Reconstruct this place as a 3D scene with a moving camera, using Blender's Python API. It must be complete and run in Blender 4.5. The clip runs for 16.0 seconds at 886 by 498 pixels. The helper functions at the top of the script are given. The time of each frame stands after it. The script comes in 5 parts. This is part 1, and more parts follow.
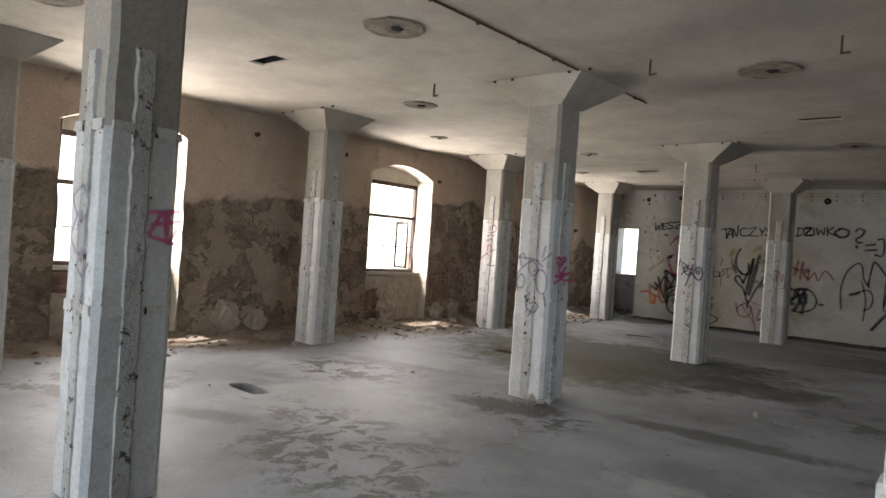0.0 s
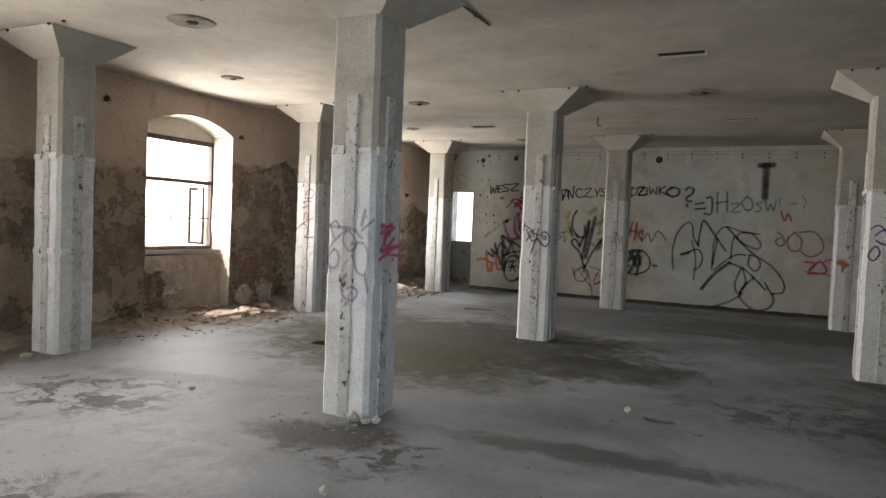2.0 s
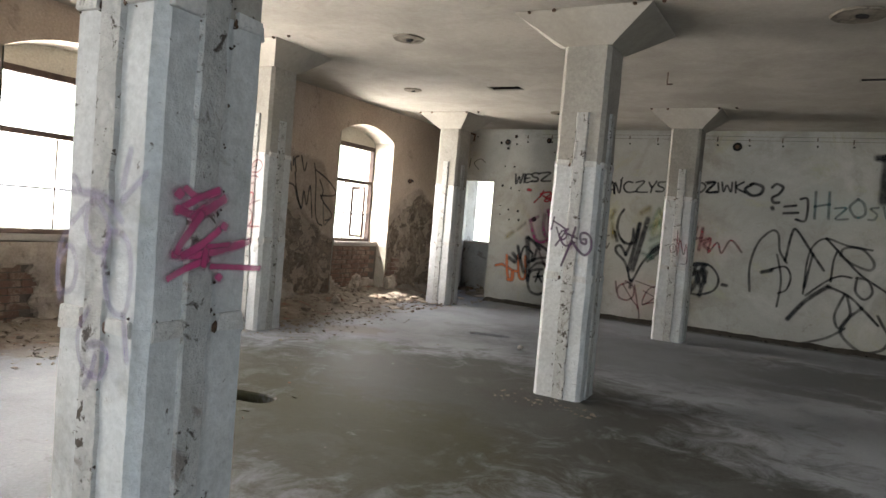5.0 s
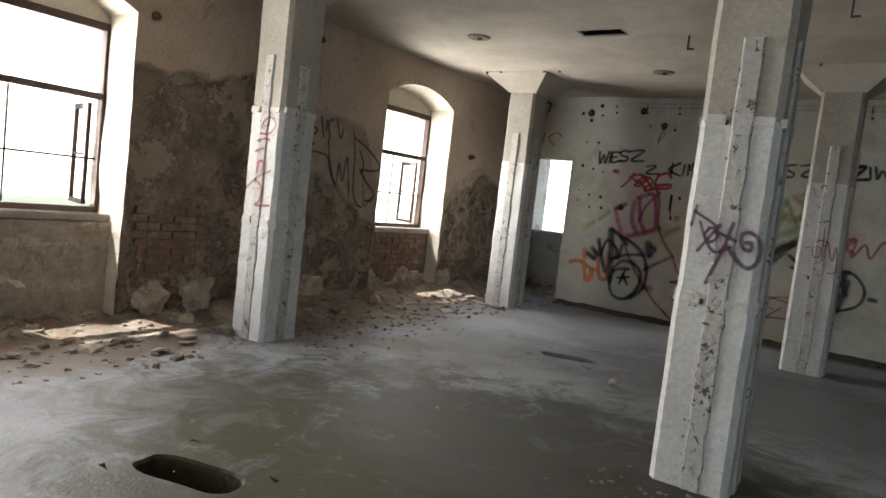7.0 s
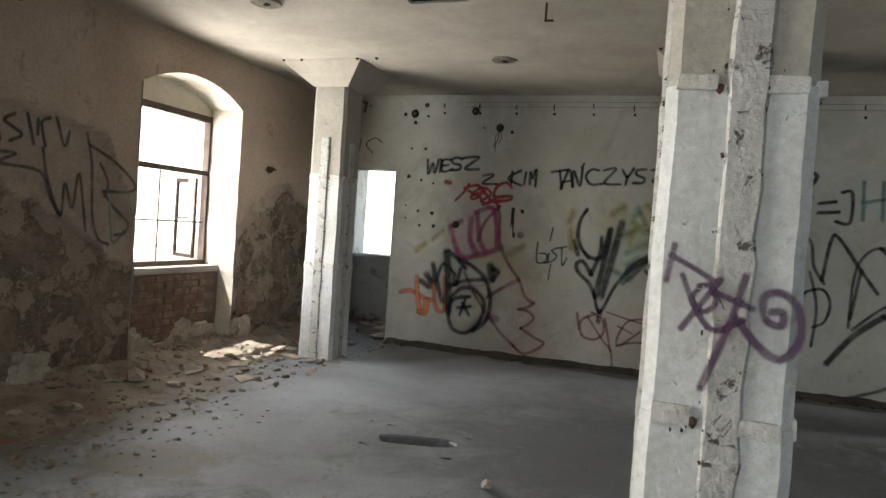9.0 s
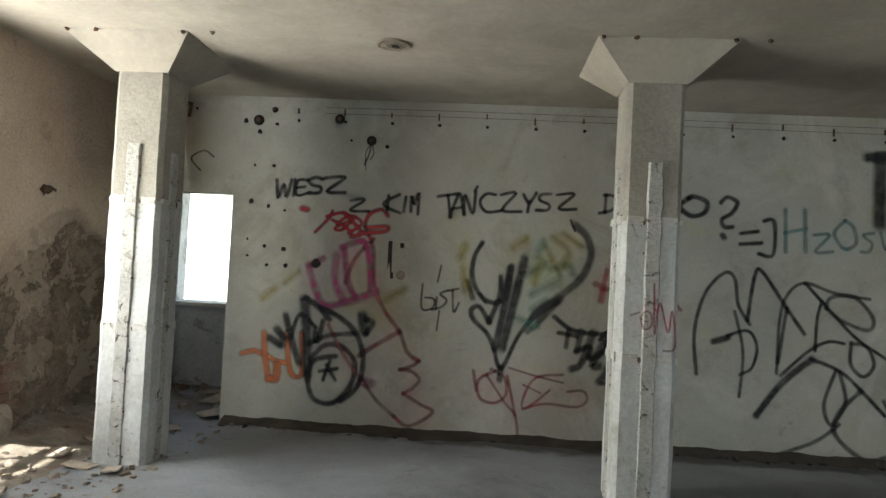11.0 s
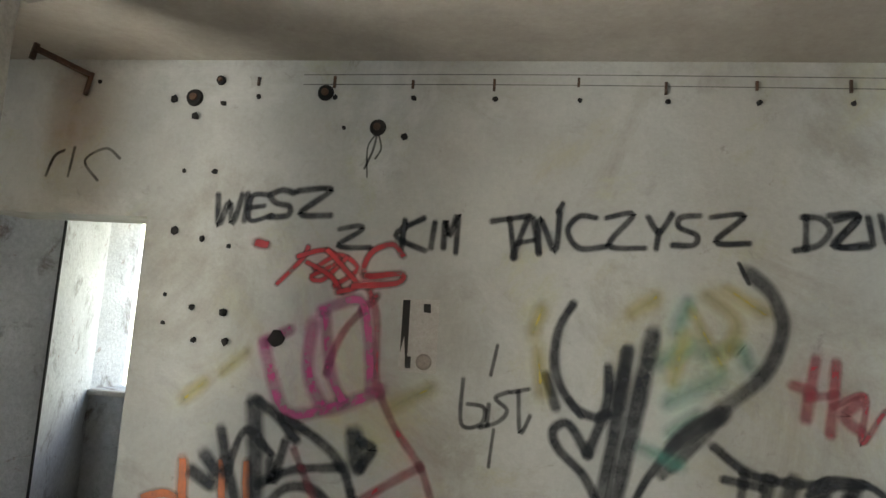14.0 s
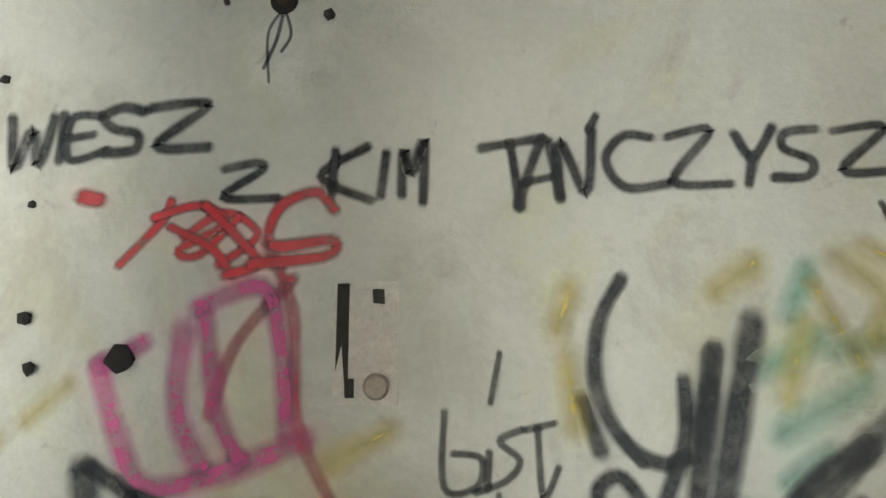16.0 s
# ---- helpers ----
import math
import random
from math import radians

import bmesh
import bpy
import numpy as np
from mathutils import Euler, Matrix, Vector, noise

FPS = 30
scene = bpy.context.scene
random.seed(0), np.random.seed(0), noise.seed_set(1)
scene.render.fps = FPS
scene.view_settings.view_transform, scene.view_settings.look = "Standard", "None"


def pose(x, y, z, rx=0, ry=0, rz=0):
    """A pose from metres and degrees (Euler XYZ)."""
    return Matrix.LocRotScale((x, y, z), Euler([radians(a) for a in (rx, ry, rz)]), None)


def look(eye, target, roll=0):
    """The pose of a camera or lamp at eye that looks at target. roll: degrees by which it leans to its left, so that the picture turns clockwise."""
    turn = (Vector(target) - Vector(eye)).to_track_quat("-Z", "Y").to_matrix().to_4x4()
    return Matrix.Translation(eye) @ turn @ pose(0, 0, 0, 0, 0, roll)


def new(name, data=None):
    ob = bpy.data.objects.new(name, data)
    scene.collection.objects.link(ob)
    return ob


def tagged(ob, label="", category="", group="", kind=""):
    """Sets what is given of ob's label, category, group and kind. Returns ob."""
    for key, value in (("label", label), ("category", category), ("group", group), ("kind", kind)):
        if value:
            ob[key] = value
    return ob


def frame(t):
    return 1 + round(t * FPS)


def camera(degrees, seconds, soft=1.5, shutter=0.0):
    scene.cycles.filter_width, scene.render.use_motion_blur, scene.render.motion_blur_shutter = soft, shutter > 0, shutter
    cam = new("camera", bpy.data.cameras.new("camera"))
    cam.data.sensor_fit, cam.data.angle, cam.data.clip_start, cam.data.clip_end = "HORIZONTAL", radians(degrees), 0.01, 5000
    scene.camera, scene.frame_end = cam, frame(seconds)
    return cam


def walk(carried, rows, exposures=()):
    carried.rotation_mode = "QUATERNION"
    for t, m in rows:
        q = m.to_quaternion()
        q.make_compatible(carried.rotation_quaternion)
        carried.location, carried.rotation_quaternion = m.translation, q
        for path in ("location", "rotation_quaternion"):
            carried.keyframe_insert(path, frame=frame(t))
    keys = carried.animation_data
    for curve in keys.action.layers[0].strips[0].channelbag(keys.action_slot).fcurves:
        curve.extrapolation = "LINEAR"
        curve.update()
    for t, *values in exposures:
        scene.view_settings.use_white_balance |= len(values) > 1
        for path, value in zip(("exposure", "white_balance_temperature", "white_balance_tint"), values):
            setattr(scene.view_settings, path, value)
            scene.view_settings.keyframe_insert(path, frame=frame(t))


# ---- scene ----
cam = camera(67.2, 16.0)
PATH = [
    (0, (0.92, 0.376, 1.516), (-0.392, 1.885, 1.504), 3.9),
    (0.5, (0.634, 0.684, 1.514), (-0.711, 2.164, 1.479), 4.2),
    (1, (0.343, 1.06, 1.507), (-0.817, 2.686, 1.418), 5.1),
    (1.5, (0.16, 1.531, 1.513), (-0.891, 3.232, 1.447), 2.3),
    (2, (0.022, 1.985, 1.5), (-0.876, 3.771, 1.423), 2.3),
    (2.5, (-0.089, 2.482, 1.491), (-0.867, 4.322, 1.395), 2.3),
    (3, (-0.156, 2.995, 1.471), (-0.972, 4.817, 1.35), 2.9),
    (3.5, (-0.286, 3.447, 1.468), (-1.228, 5.205, 1.314), 3.5),
    (3.7, (-0.346, 3.642, 1.507), (-1.285, 5.404, 1.394), 4.2),
    (5.8, (-1.442, 5.608, 1.416), (-2.528, 7.284, 1.307), 6.0),
    (6, (-1.547, 5.765, 1.425), (-2.709, 7.382, 1.249), 7.1),
    (6.5, (-1.813, 6.137, 1.46), (-3.04, 7.708, 1.3), 7.5),
    (7, (-2.055, 6.605, 1.435), (-3.179, 8.252, 1.284), 6.6),
    (7.5, (-2.302, 7.044, 1.496), (-3.379, 8.723, 1.359), 6.7),
    (8, (-2.589, 7.512, 1.531), (-3.437, 9.323, 1.505), 6.9),
    (8.5, (-2.797, 7.906, 1.539), (-3.541, 9.762, 1.487), 5.1),
    (9, (-3.007, 8.316, 1.555), (-3.651, 10.208, 1.491), 4.0),
    (9.2, (-3.102, 8.504, 1.562), (-3.621, 10.435, 1.532), 3.3),
    (11.3, (-3.987, 10.231, 1.615), (-4.097, 12.226, 1.711), 2.5),
    (11.5, (-3.989, 10.459, 1.622), (-4.095, 12.453, 1.742), 2.0),
    (12, (-4.037, 10.886, 1.62), (-4.143, 12.881, 1.721), 3.1),
    (12.5, (-4.086, 11.379, 1.676), (-4.112, 13.378, 1.74), 2.3),
    (13, (-3.989, 11.905, 1.638), (-4.127, 13.895, 1.784), 1.5),
    (13.5, (-4.067, 12.336, 1.642), (-4.314, 14.314, 1.808), 2.2),
    (14, (-4.166, 12.799, 1.678), (-4.457, 14.761, 1.936), 3.7),
    (14.5, (-4.178, 13.273, 1.682), (-4.612, 15.202, 1.984), 2.9),
    (15, (-4.341, 13.646, 1.679), (-4.852, 15.546, 2.036), 4.1),
    (15.5, (-4.479, 13.996, 1.7), (-4.767, 15.93, 2.122), 2.5),
    (16, (-4.474, 14.247, 1.725), (-4.554, 16.232, 1.958), 1.0),
]
walk(cam, [(t, look(eye, target, roll)) for t, eye, target, roll in PATH],
     exposures=[(0.0, 1.25, 6600, 14), (2.0, 1.48, 6550, 13), (3.5, 1.55, 6500, 12), (6.0, 1.8, 6450, 12), (7.0, 1.25, 6450, 11), (8.0, 1.35, 6450, 10), (9.0, 1.5, 6400, 9), (11.5, 1.83, 6350, 4), (12.5, 2.18, 6350, 8),
                (13.0, 2.18, 6350, 8), (13.5, 2.25, 6350, 8), (14.0, 2.42, 6350, 8), (14.5, 2.55, 6350, 7), (15.0, 2.8, 6300, 6), (16.0, 3.2, 6250, 3)])

# ---- light ----
world = bpy.data.worlds.new("sky")
scene.world = world
world.use_nodes = True
_n = world.node_tree.nodes
_sky = _n.new("ShaderNodeTexSky")
_sky.sky_type = "NISHITA"
_sky.sun_disc = False
SUN_WAY = Vector((0.37, 0.36, -0.86)).normalized()
_sky.sun_elevation = math.asin(-SUN_WAY.z)
_sky.sun_rotation = math.atan2(-SUN_WAY.x, -SUN_WAY.y)
world.node_tree.links.new(_sky.outputs[0], _n["Background"].inputs[0])
_n["Background"].inputs[1].default_value = 0.15
sun = new("sun", bpy.data.lights.new("sun", "SUN"))
sun.data.energy, sun.data.angle, sun.data.color = 5.0, radians(0.53), (1.0, 0.95, 0.87)
sun.matrix_world = look((-30, -26, 60), Vector((-30, -26, 60)) + SUN_WAY)


def sky_lamp(eye, target, w, h, watts, colour):
    """The sky's light in a window's opening."""
    lamp = new("window_skylight", bpy.data.lights.new("window_skylight", "AREA"))
    lamp.data.shape, lamp.data.size, lamp.data.size_y = "RECTANGLE", w, h
    lamp.data.energy, lamp.data.color = watts, colour
    lamp.matrix_world = look(eye, target)
    return lamp


# plan of the place, metres
CEIL = 3.25
LEFT, END, RIGHT, BACK = -7.65, 16.43, 9.0, -3.2
WINDOWS = [(-1.70, -0.15), (3.28, 4.86), (8.22, 9.82), (13.17, 14.68)]  # along the left wall
SILL, SPRING, APEX, HEAD = 0.95, 2.70, 2.91, 2.62
OPEN_X, OPEN_Z = -6.50, 2.27  # passage in the end wall
COLS = [(-2.90, 2.02), (-2.87, 6.36), (-2.85, 10.60), (-2.78, 14.93),
        (-6.68, 2.3), (-6.70, 6.46), (-6.72, 10.70), (-6.67, 15.08),
        (0.93, 2.25), (0.98, 6.3), (1.04, 10.50), (1.05, 14.85)]
CW = 0.41
BACK_WINDOWS = (-2.4, 1.2)

DAY, COOL = (1.0, 0.955, 0.90), (0.74, 0.88, 1.0)
for (a, b), watts in zip(WINDOWS, (92, 92, 86, 58)):
    sky_lamp((LEFT - 0.62, (a + b) / 2, 1.8), (LEFT + 0.38, (a + b) / 2, 2.0), b - a, 1.6, watts, DAY).data.spread = radians(150)
for x in BACK_WINDOWS:
    sky_lamp((x, BACK - 0.3, 1.7), (x, 2.5, 0.2), 1.0, 1.7, 20, COOL).data.spread = radians(95)
sky_lamp((RIGHT + 0.25, 2.9, 1.7), (-2.8, 5.8, 0.9), 1.0, 1.7, 12, COOL).data.spread = radians(75)
sky_lamp((-7.0, 19.7, 2.0), (-7.3, 10, 0.9), 1.4, 1.4, 7, DAY)

# ---- materials ----


def mat_new(name, rough=0.9, metal=0.0):
    m = bpy.data.materials.new(name)
    m.use_nodes = True
    b = m.node_tree.nodes["Principled BSDF"]
    b.inputs["Roughness"].default_value, b.inputs["Metallic"].default_value = rough, metal
    b.inputs["Specular IOR Level"].default_value = 0.25
    return m, m.node_tree.nodes, m.node_tree.links, b


def tex_noise(n, l, co, scale, detail=6.0, rough=0.6, dist=0.0):
    t = n.new("ShaderNodeTexNoise")
    t.inputs["Scale"].default_value, t.inputs["Detail"].default_value = scale, detail
    t.inputs["Roughness"].default_value, t.inputs["Distortion"].default_value = rough, dist
    l.new(co, t.inputs["Vector"])
    return t.outputs["Fac"]


def ramp(n, l, fac, stops):
    r = n.new("ShaderNodeValToRGB")
    while len(r.color_ramp.elements) < len(stops):
        r.color_ramp.elements.new(0.5)
    for e, (p, c) in zip(r.color_ramp.elements, stops):
        e.position, e.color = p, (*c, 1) if len(c) == 3 else c
    l.new(fac, r.inputs[0])
    return r.outputs[0]


def mix(n, l, fac, a, b, how="MIX"):
    m = n.new("ShaderNodeMix")
    m.data_type, m.blend_type = "RGBA", how
    for sock, v in ((m.inputs[0], fac), (m.inputs[6], a), (m.inputs[7], b)):
        if isinstance(v, (int, float)):
            sock.default_value = v
        elif isinstance(v, tuple):
            sock.default_value = (*v, 1)
        else:
            l.new(v, sock)
    return m.outputs[2]


def bump(n, l, b, height, strength, dist=0.02):
    k = n.new("ShaderNodeBump")
    k.inputs["Strength"].default_value, k.inputs["Distance"].default_value = strength, dist
    l.new(height, k.inputs["Height"])
    l.new(k.outputs[0], b.inputs["Normal"])


def surface(name, base, spots, stains=(), rough=0.9, grain=40.0, relief=0.35, patch=1.2, speck=0.55):
    """A worn mineral surface: base and patch colour, stains [(scale, low, high, colour)], fine grain."""
    m, n, l, b = mat_new(name, rough)
    co = n.new("ShaderNodeNewGeometry").outputs["Position"]
    big = tex_noise(n, l, co, patch, 8, 0.65, 0.3)
    c = mix(n, l, ramp(n, l, big, [(0.38, (0, 0, 0)), (0.62, (1, 1, 1))]), base, spots)
    for scale, lo, hi, colour in stains:
        s = tex_noise(n, l, co, scale, 9, 0.7, 0.6)
        c = mix(n, l, ramp(n, l, s, [(lo, (0, 0, 0)), (hi, (1, 1, 1))]), c, colour)
    fine = tex_noise(n, l, co, grain, 4, 0.7)
    c = mix(n, l, speck, c, ramp(n, l, fine, [(0.3, (0.55, 0.55, 0.55)), (0.7, (1.0, 1.0, 1.0))]), "MULTIPLY")
    l.new(c, b.inputs["Base Color"])
    mid = tex_noise(n, l, co, grain * 0.25, 6, 0.7)
    h = n.new("ShaderNodeMath")
    h.operation = "ADD"
    l.new(fine, h.inputs[0])
    l.new(mid, h.inputs[1])
    bump(n, l, b, h.outputs[0], relief)
    return m


def plaster_over_stone(name):
    """Plaster above, bare stained masonry below: chosen by a vertex colour that the relief is built with."""
    m, n, l, b = mat_new(name, 0.95)
    co = n.new("ShaderNodeNewGeometry").outputs["Position"]
    att = n.new("ShaderNodeAttribute")
    att.attribute_name = "bare"
    big = tex_noise(n, l, co, 1.1, 8, 0.65, 0.4)
    pl = mix(n, l, ramp(n, l, big, [(0.36, (0, 0, 0)), (0.64, (1, 1, 1))]), (0.68, 0.55, 0.44), (0.55, 0.43, 0.335))
    pl = mix(n, l, ramp(n, l, tex_noise(n, l, co, 2.6, 9, 0.75, 0.8), [(0.58, (0, 0, 0)), (0.72, (1, 1, 1))]), pl, (0.27, 0.20, 0.15))
    st = mix(n, l, ramp(n, l, tex_noise(n, l, co, 2.2, 9, 0.7, 0.5), [(0.38, (0, 0, 0)), (0.6, (1, 1, 1))]), (0.20, 0.155, 0.118), (0.37, 0.295, 0.225))
    st = mix(n, l, ramp(n, l, tex_noise(n, l, co, 5.5, 8, 0.7, 0.9), [(0.56, (0, 0, 0)), (0.76, (1, 1, 1))]), st, (0.50, 0.41, 0.315))
    st = mix(n, l, ramp(n, l, tex_noise(n, l, co, 1.7, 8, 0.7, 1.2), [(0.6, (0, 0, 0)), (0.7, (1, 1, 1))]), st, (0.19, 0.085, 0.055))
    left = tex_noise(n, l, co, 1.9, 9, 0.66, 0.3)
    st = mix(n, l, ramp(n, l, left, [(0.525, (0, 0, 0)), (0.545, (0.8, 0.8, 0.8))]), st, (0.46, 0.37, 0.285))
    st = mix(n, l, ramp(n, l, left, [(0.495, (0, 0, 0)), (0.512, (0.45, 0.45, 0.45)), (0.526, (0.5, 0.5, 0.5)), (0.535, (0, 0, 0))]), st, (0.12, 0.09, 0.068))
    c = mix(n, l, att.outputs["Fac"], pl, st)
    fine = tex_noise(n, l, co, 38, 5, 0.75)
    c = mix(n, l, 0.6, c, ramp(n, l, fine, [(0.3, (0.5, 0.5, 0.5)), (0.7, (1, 1, 1))]), "MULTIPLY")
    l.new(c, b.inputs["Base Color"])
    h = n.new("ShaderNodeMath")
    h.operation = "ADD"
    l.new(fine, h.inputs[0])
    l.new(tex_noise(n, l, co, 9, 7, 0.75), h.inputs[1])
    bump(n, l, b, h.outputs[0], 0.75, 0.035)
    return m


M_WALL = plaster_over_stone("plaster_over_masonry")
M_END = surface("painted_end_wall", (0.46, 0.45, 0.405), (0.385, 0.375, 0.335),
                [(0.9, 0.52, 0.70, (0.30, 0.275, 0.225)), (0.55, 0.55, 0.68, (0.40, 0.37, 0.235)), (3.0, 0.58, 0.75, (0.33, 0.31, 0.28)), (1.4, 0.57, 0.72, (0.42, 0.41, 0.28)), (0.7, 0.54, 0.70, (0.54, 0.53, 0.49)), (6.0, 0.62, 0.74, (0.29, 0.27, 0.24))], relief=0.14, grain=30, speck=0.22)
M_GREY = surface("grey_damp_plaster", (0.58, 0.58, 0.59), (0.46, 0.455, 0.455), [(2.5, 0.55, 0.66, (0.22, 0.19, 0.175)), (6.0, 0.62, 0.7, (0.26, 0.17, 0.14))], relief=0.5, grain=30)
M_CEIL = surface("ceiling_limewash", (0.47, 0.43, 0.365), (0.37, 0.335, 0.28),
                 [(0.5, 0.56, 0.72, (0.36, 0.32, 0.26)), (2.3, 0.62, 0.76, (0.33, 0.29, 0.24))], relief=0.12, grain=26, speck=0.28)
FLOOR_STAINS_SHADE = [  # x, y, half length, half width, turn, colour, strength
    # olive and moss tints also paint the shade over the far and right floor
    (-3.6, 9.8, 4.4, 3.1, 0, "olive_shade", 0.9), (2.8, 9.0, 4.0, 4.5, 0, "olive_shade", 0.8), (0.5, 13.6, 4.6, 2.0, 0, "olive_shade", 0.7), (2.2, 4.6, 2.6, 2.2, 0, "olive_shade", 0.75),
    (-5.4, 9.2, 1.6, 1.5, 0, "moss_shade", 0.6), (-3.9, 8.6, 1.3, 0.9, 0, "moss_shade", 0.6), (-5.3, 10.9, 1.0, 0.6, 20, "moss_shade", 0.5),
    # dark ellipses at column feet: wet marks together with the columns' painted shadows
    (-2.75, 5.75, 0.95, 0.5, 20, "dark", 0.85), (-1.0, 6.35, 2.1, 0.32, 4, "dark", 0.7), (0.9, 6.0, 1.4, 0.4, -10, "dark", 0.7), (-3.0, 10.15, 0.75, 0.45, 10, "dark", 0.8),
    (-2.0, 10.55, 0.9, 0.3, 8, "dark", 0.6), (-1.0, 12.6, 1.6, 0.35, 0, "dark", 0.7), (1.2, 10.0, 0.9, 0.4, 10, "dark", 0.8), (-4.9, 6.3, 1.5, 0.3, 15, "dark", 0.5), (-4.0, 3.3, 0.7, 0.3, 30, "dark", 0.5),
    (-6.9, 5.6, 1.0, 1.8, 0, "brown", 0.85), (-7.0, 9.0, 0.95, 2.6, 0, "brown", 0.9), (-6.9, 12.4, 1.0, 2.6, 0, "brown", 0.9), (-5.9, 11.6, 0.9, 0.6, 30, "brown", 0.8),
    # dark strip at the end wall's foot; pale ellipses paint daylight on near floor
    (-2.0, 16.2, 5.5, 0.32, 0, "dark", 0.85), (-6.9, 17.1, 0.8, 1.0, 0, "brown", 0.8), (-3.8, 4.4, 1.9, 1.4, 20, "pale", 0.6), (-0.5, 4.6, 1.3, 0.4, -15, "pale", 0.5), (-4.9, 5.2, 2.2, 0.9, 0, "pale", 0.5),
    (-4.9, 5.6, 1.6, 1.1, 15, "flake", 1.0), (-2.7, 3.6, 2.2, 1.2, -20, "flake", 0.9), (-2.4, 5.6, 1.2, 0.7, 0, "flake", 1.0), (0.8, 4.6, 2.2, 0.9, 0, "flake", 0.9), (-5.6, 3.0, 1.2, 1.6, 0, "flake", 0.9), (1.0, 8.2, 3.0, 1.0, 0, "flake", 0.8),
    (-3.7, 8.4, 3.0, 1.9, -8, "moss_shade", 0.9), (-2.5, 13.2, 4.2, 2.6, 0, "slate", 0.7), (-1.6, 9.2, 1.8, 1.1, 0, "olive_shade", 0.8)]
STAIN_SHADE_COLOURS = {"olive_shade": (0.052, 0.051, 0.040), "moss_shade": (0.056, 0.053, 0.024), "dark": (0.060, 0.055, 0.050), "slate": (0.125, 0.13, 0.14), "flake": (0.075, 0.068, 0.060), "brown": (0.15, 0.118, 0.09), "pale": (0.50, 0.505, 0.51)}


def floor_material():
    """Dusty concrete with stains and painted shade and light, each a patch of a given place, size and turn with a
    ragged rim.
    """
    m, n, l, b = mat_new("dusty_concrete_floor", 0.6)
    co = n.new("ShaderNodeNewGeometry").outputs["Position"]
    c = mix(n, l, ramp(n, l, tex_noise(n, l, co, 0.8, 8, 0.65, 0.3), [(0.38, (0, 0, 0)), (0.62, (1, 1, 1))]), (0.32, 0.335, 0.36), (0.215, 0.223, 0.24))
    rag = tex_noise(n, l, co, 2.6, 9, 0.75, 0.7)
    flakes = ramp(n, l, tex_noise(n, l, co, 3.6, 10, 0.72, 0.5), [(0.50, (0, 0, 0)), (0.53, (0.9, 0.9, 0.9))])
    for x, y, rx, ry, turn, kind, k in FLOOR_STAINS_SHADE:
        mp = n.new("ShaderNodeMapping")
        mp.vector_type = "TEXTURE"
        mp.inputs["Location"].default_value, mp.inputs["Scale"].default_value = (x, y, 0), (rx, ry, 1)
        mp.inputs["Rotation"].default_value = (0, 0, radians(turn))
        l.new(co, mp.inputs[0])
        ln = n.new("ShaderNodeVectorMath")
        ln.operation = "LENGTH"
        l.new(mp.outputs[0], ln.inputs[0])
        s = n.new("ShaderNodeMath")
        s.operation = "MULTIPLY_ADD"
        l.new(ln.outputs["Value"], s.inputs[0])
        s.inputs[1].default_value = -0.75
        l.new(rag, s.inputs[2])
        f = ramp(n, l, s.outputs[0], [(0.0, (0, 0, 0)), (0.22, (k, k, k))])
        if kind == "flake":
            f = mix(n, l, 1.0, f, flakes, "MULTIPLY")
        c = mix(n, l, f, c, STAIN_SHADE_COLOURS[kind])
    for scale, lo, hi, col, k in ((2.8, 0.58, 0.72, (0.15, 0.145, 0.14), 0.8), (7.0, 0.62, 0.72, (0.17, 0.165, 0.16), 0.8), (5.0, 0.64, 0.74, (0.44, 0.44, 0.43), 0.6), (16.0, 0.64, 0.70, (0.10, 0.095, 0.09), 0.8)):
        c = mix(n, l, ramp(n, l, tex_noise(n, l, co, scale, 9, 0.7, 0.6), [(lo, (0, 0, 0)), (hi, (k, k, k))]), c, col)
    fine = tex_noise(n, l, co, 45, 4, 0.7)
    c = mix(n, l, 0.5, c, ramp(n, l, fine, [(0.3, (0.55, 0.55, 0.55)), (0.7, (1.0, 1.0, 1.0))]), "MULTIPLY")
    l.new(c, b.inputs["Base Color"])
    h = n.new("ShaderNodeMath")
    h.operation = "ADD"
    l.new(fine, h.inputs[0])
    l.new(tex_noise(n, l, co, 10, 6, 0.7), h.inputs[1])
    bump(n, l, b, h.outputs[0], 0.28)
    return m


M_FLOOR = floor_material()
M_COL = surface("limewashed_concrete", (0.68, 0.69, 0.68), (0.57, 0.575, 0.56),
                [(2.2, 0.58, 0.72, (0.42, 0.41, 0.37)), (6.0, 0.62, 0.70, (0.36, 0.34, 0.31)), (16.0, 0.64, 0.69, (0.17, 0.15, 0.13))], relief=0.3, grain=34, patch=2.0)
M_PIT = surface("rusty_pit", (0.05, 0.042, 0.035), (0.11, 0.08, 0.058), relief=0.3, patch=8)
M_STRIP = surface("chipped_cover_strip", (0.56, 0.555, 0.53), (0.44, 0.43, 0.40), [(9.0, 0.57, 0.66, (0.30, 0.27, 0.24)), (15.0, 0.575, 0.62, (0.10, 0.085, 0.07))], relief=0.6, grain=34, patch=3.0)
M_COLTOP = surface("bare_column_concrete", (0.44, 0.41, 0.36), (0.36, 0.335, 0.29),
                   [(2.5, 0.60, 0.72, (0.28, 0.255, 0.22)), (9.0, 0.66, 0.74, (0.22, 0.20, 0.17))], relief=0.3, grain=34, patch=1.8)
M_BAND = surface("flaking_mortar_band", (0.72, 0.71, 0.68), (0.58, 0.56, 0.52), [(12.0, 0.58, 0.66, (0.16, 0.14, 0.12))], relief=0.5, grain=50, patch=5)
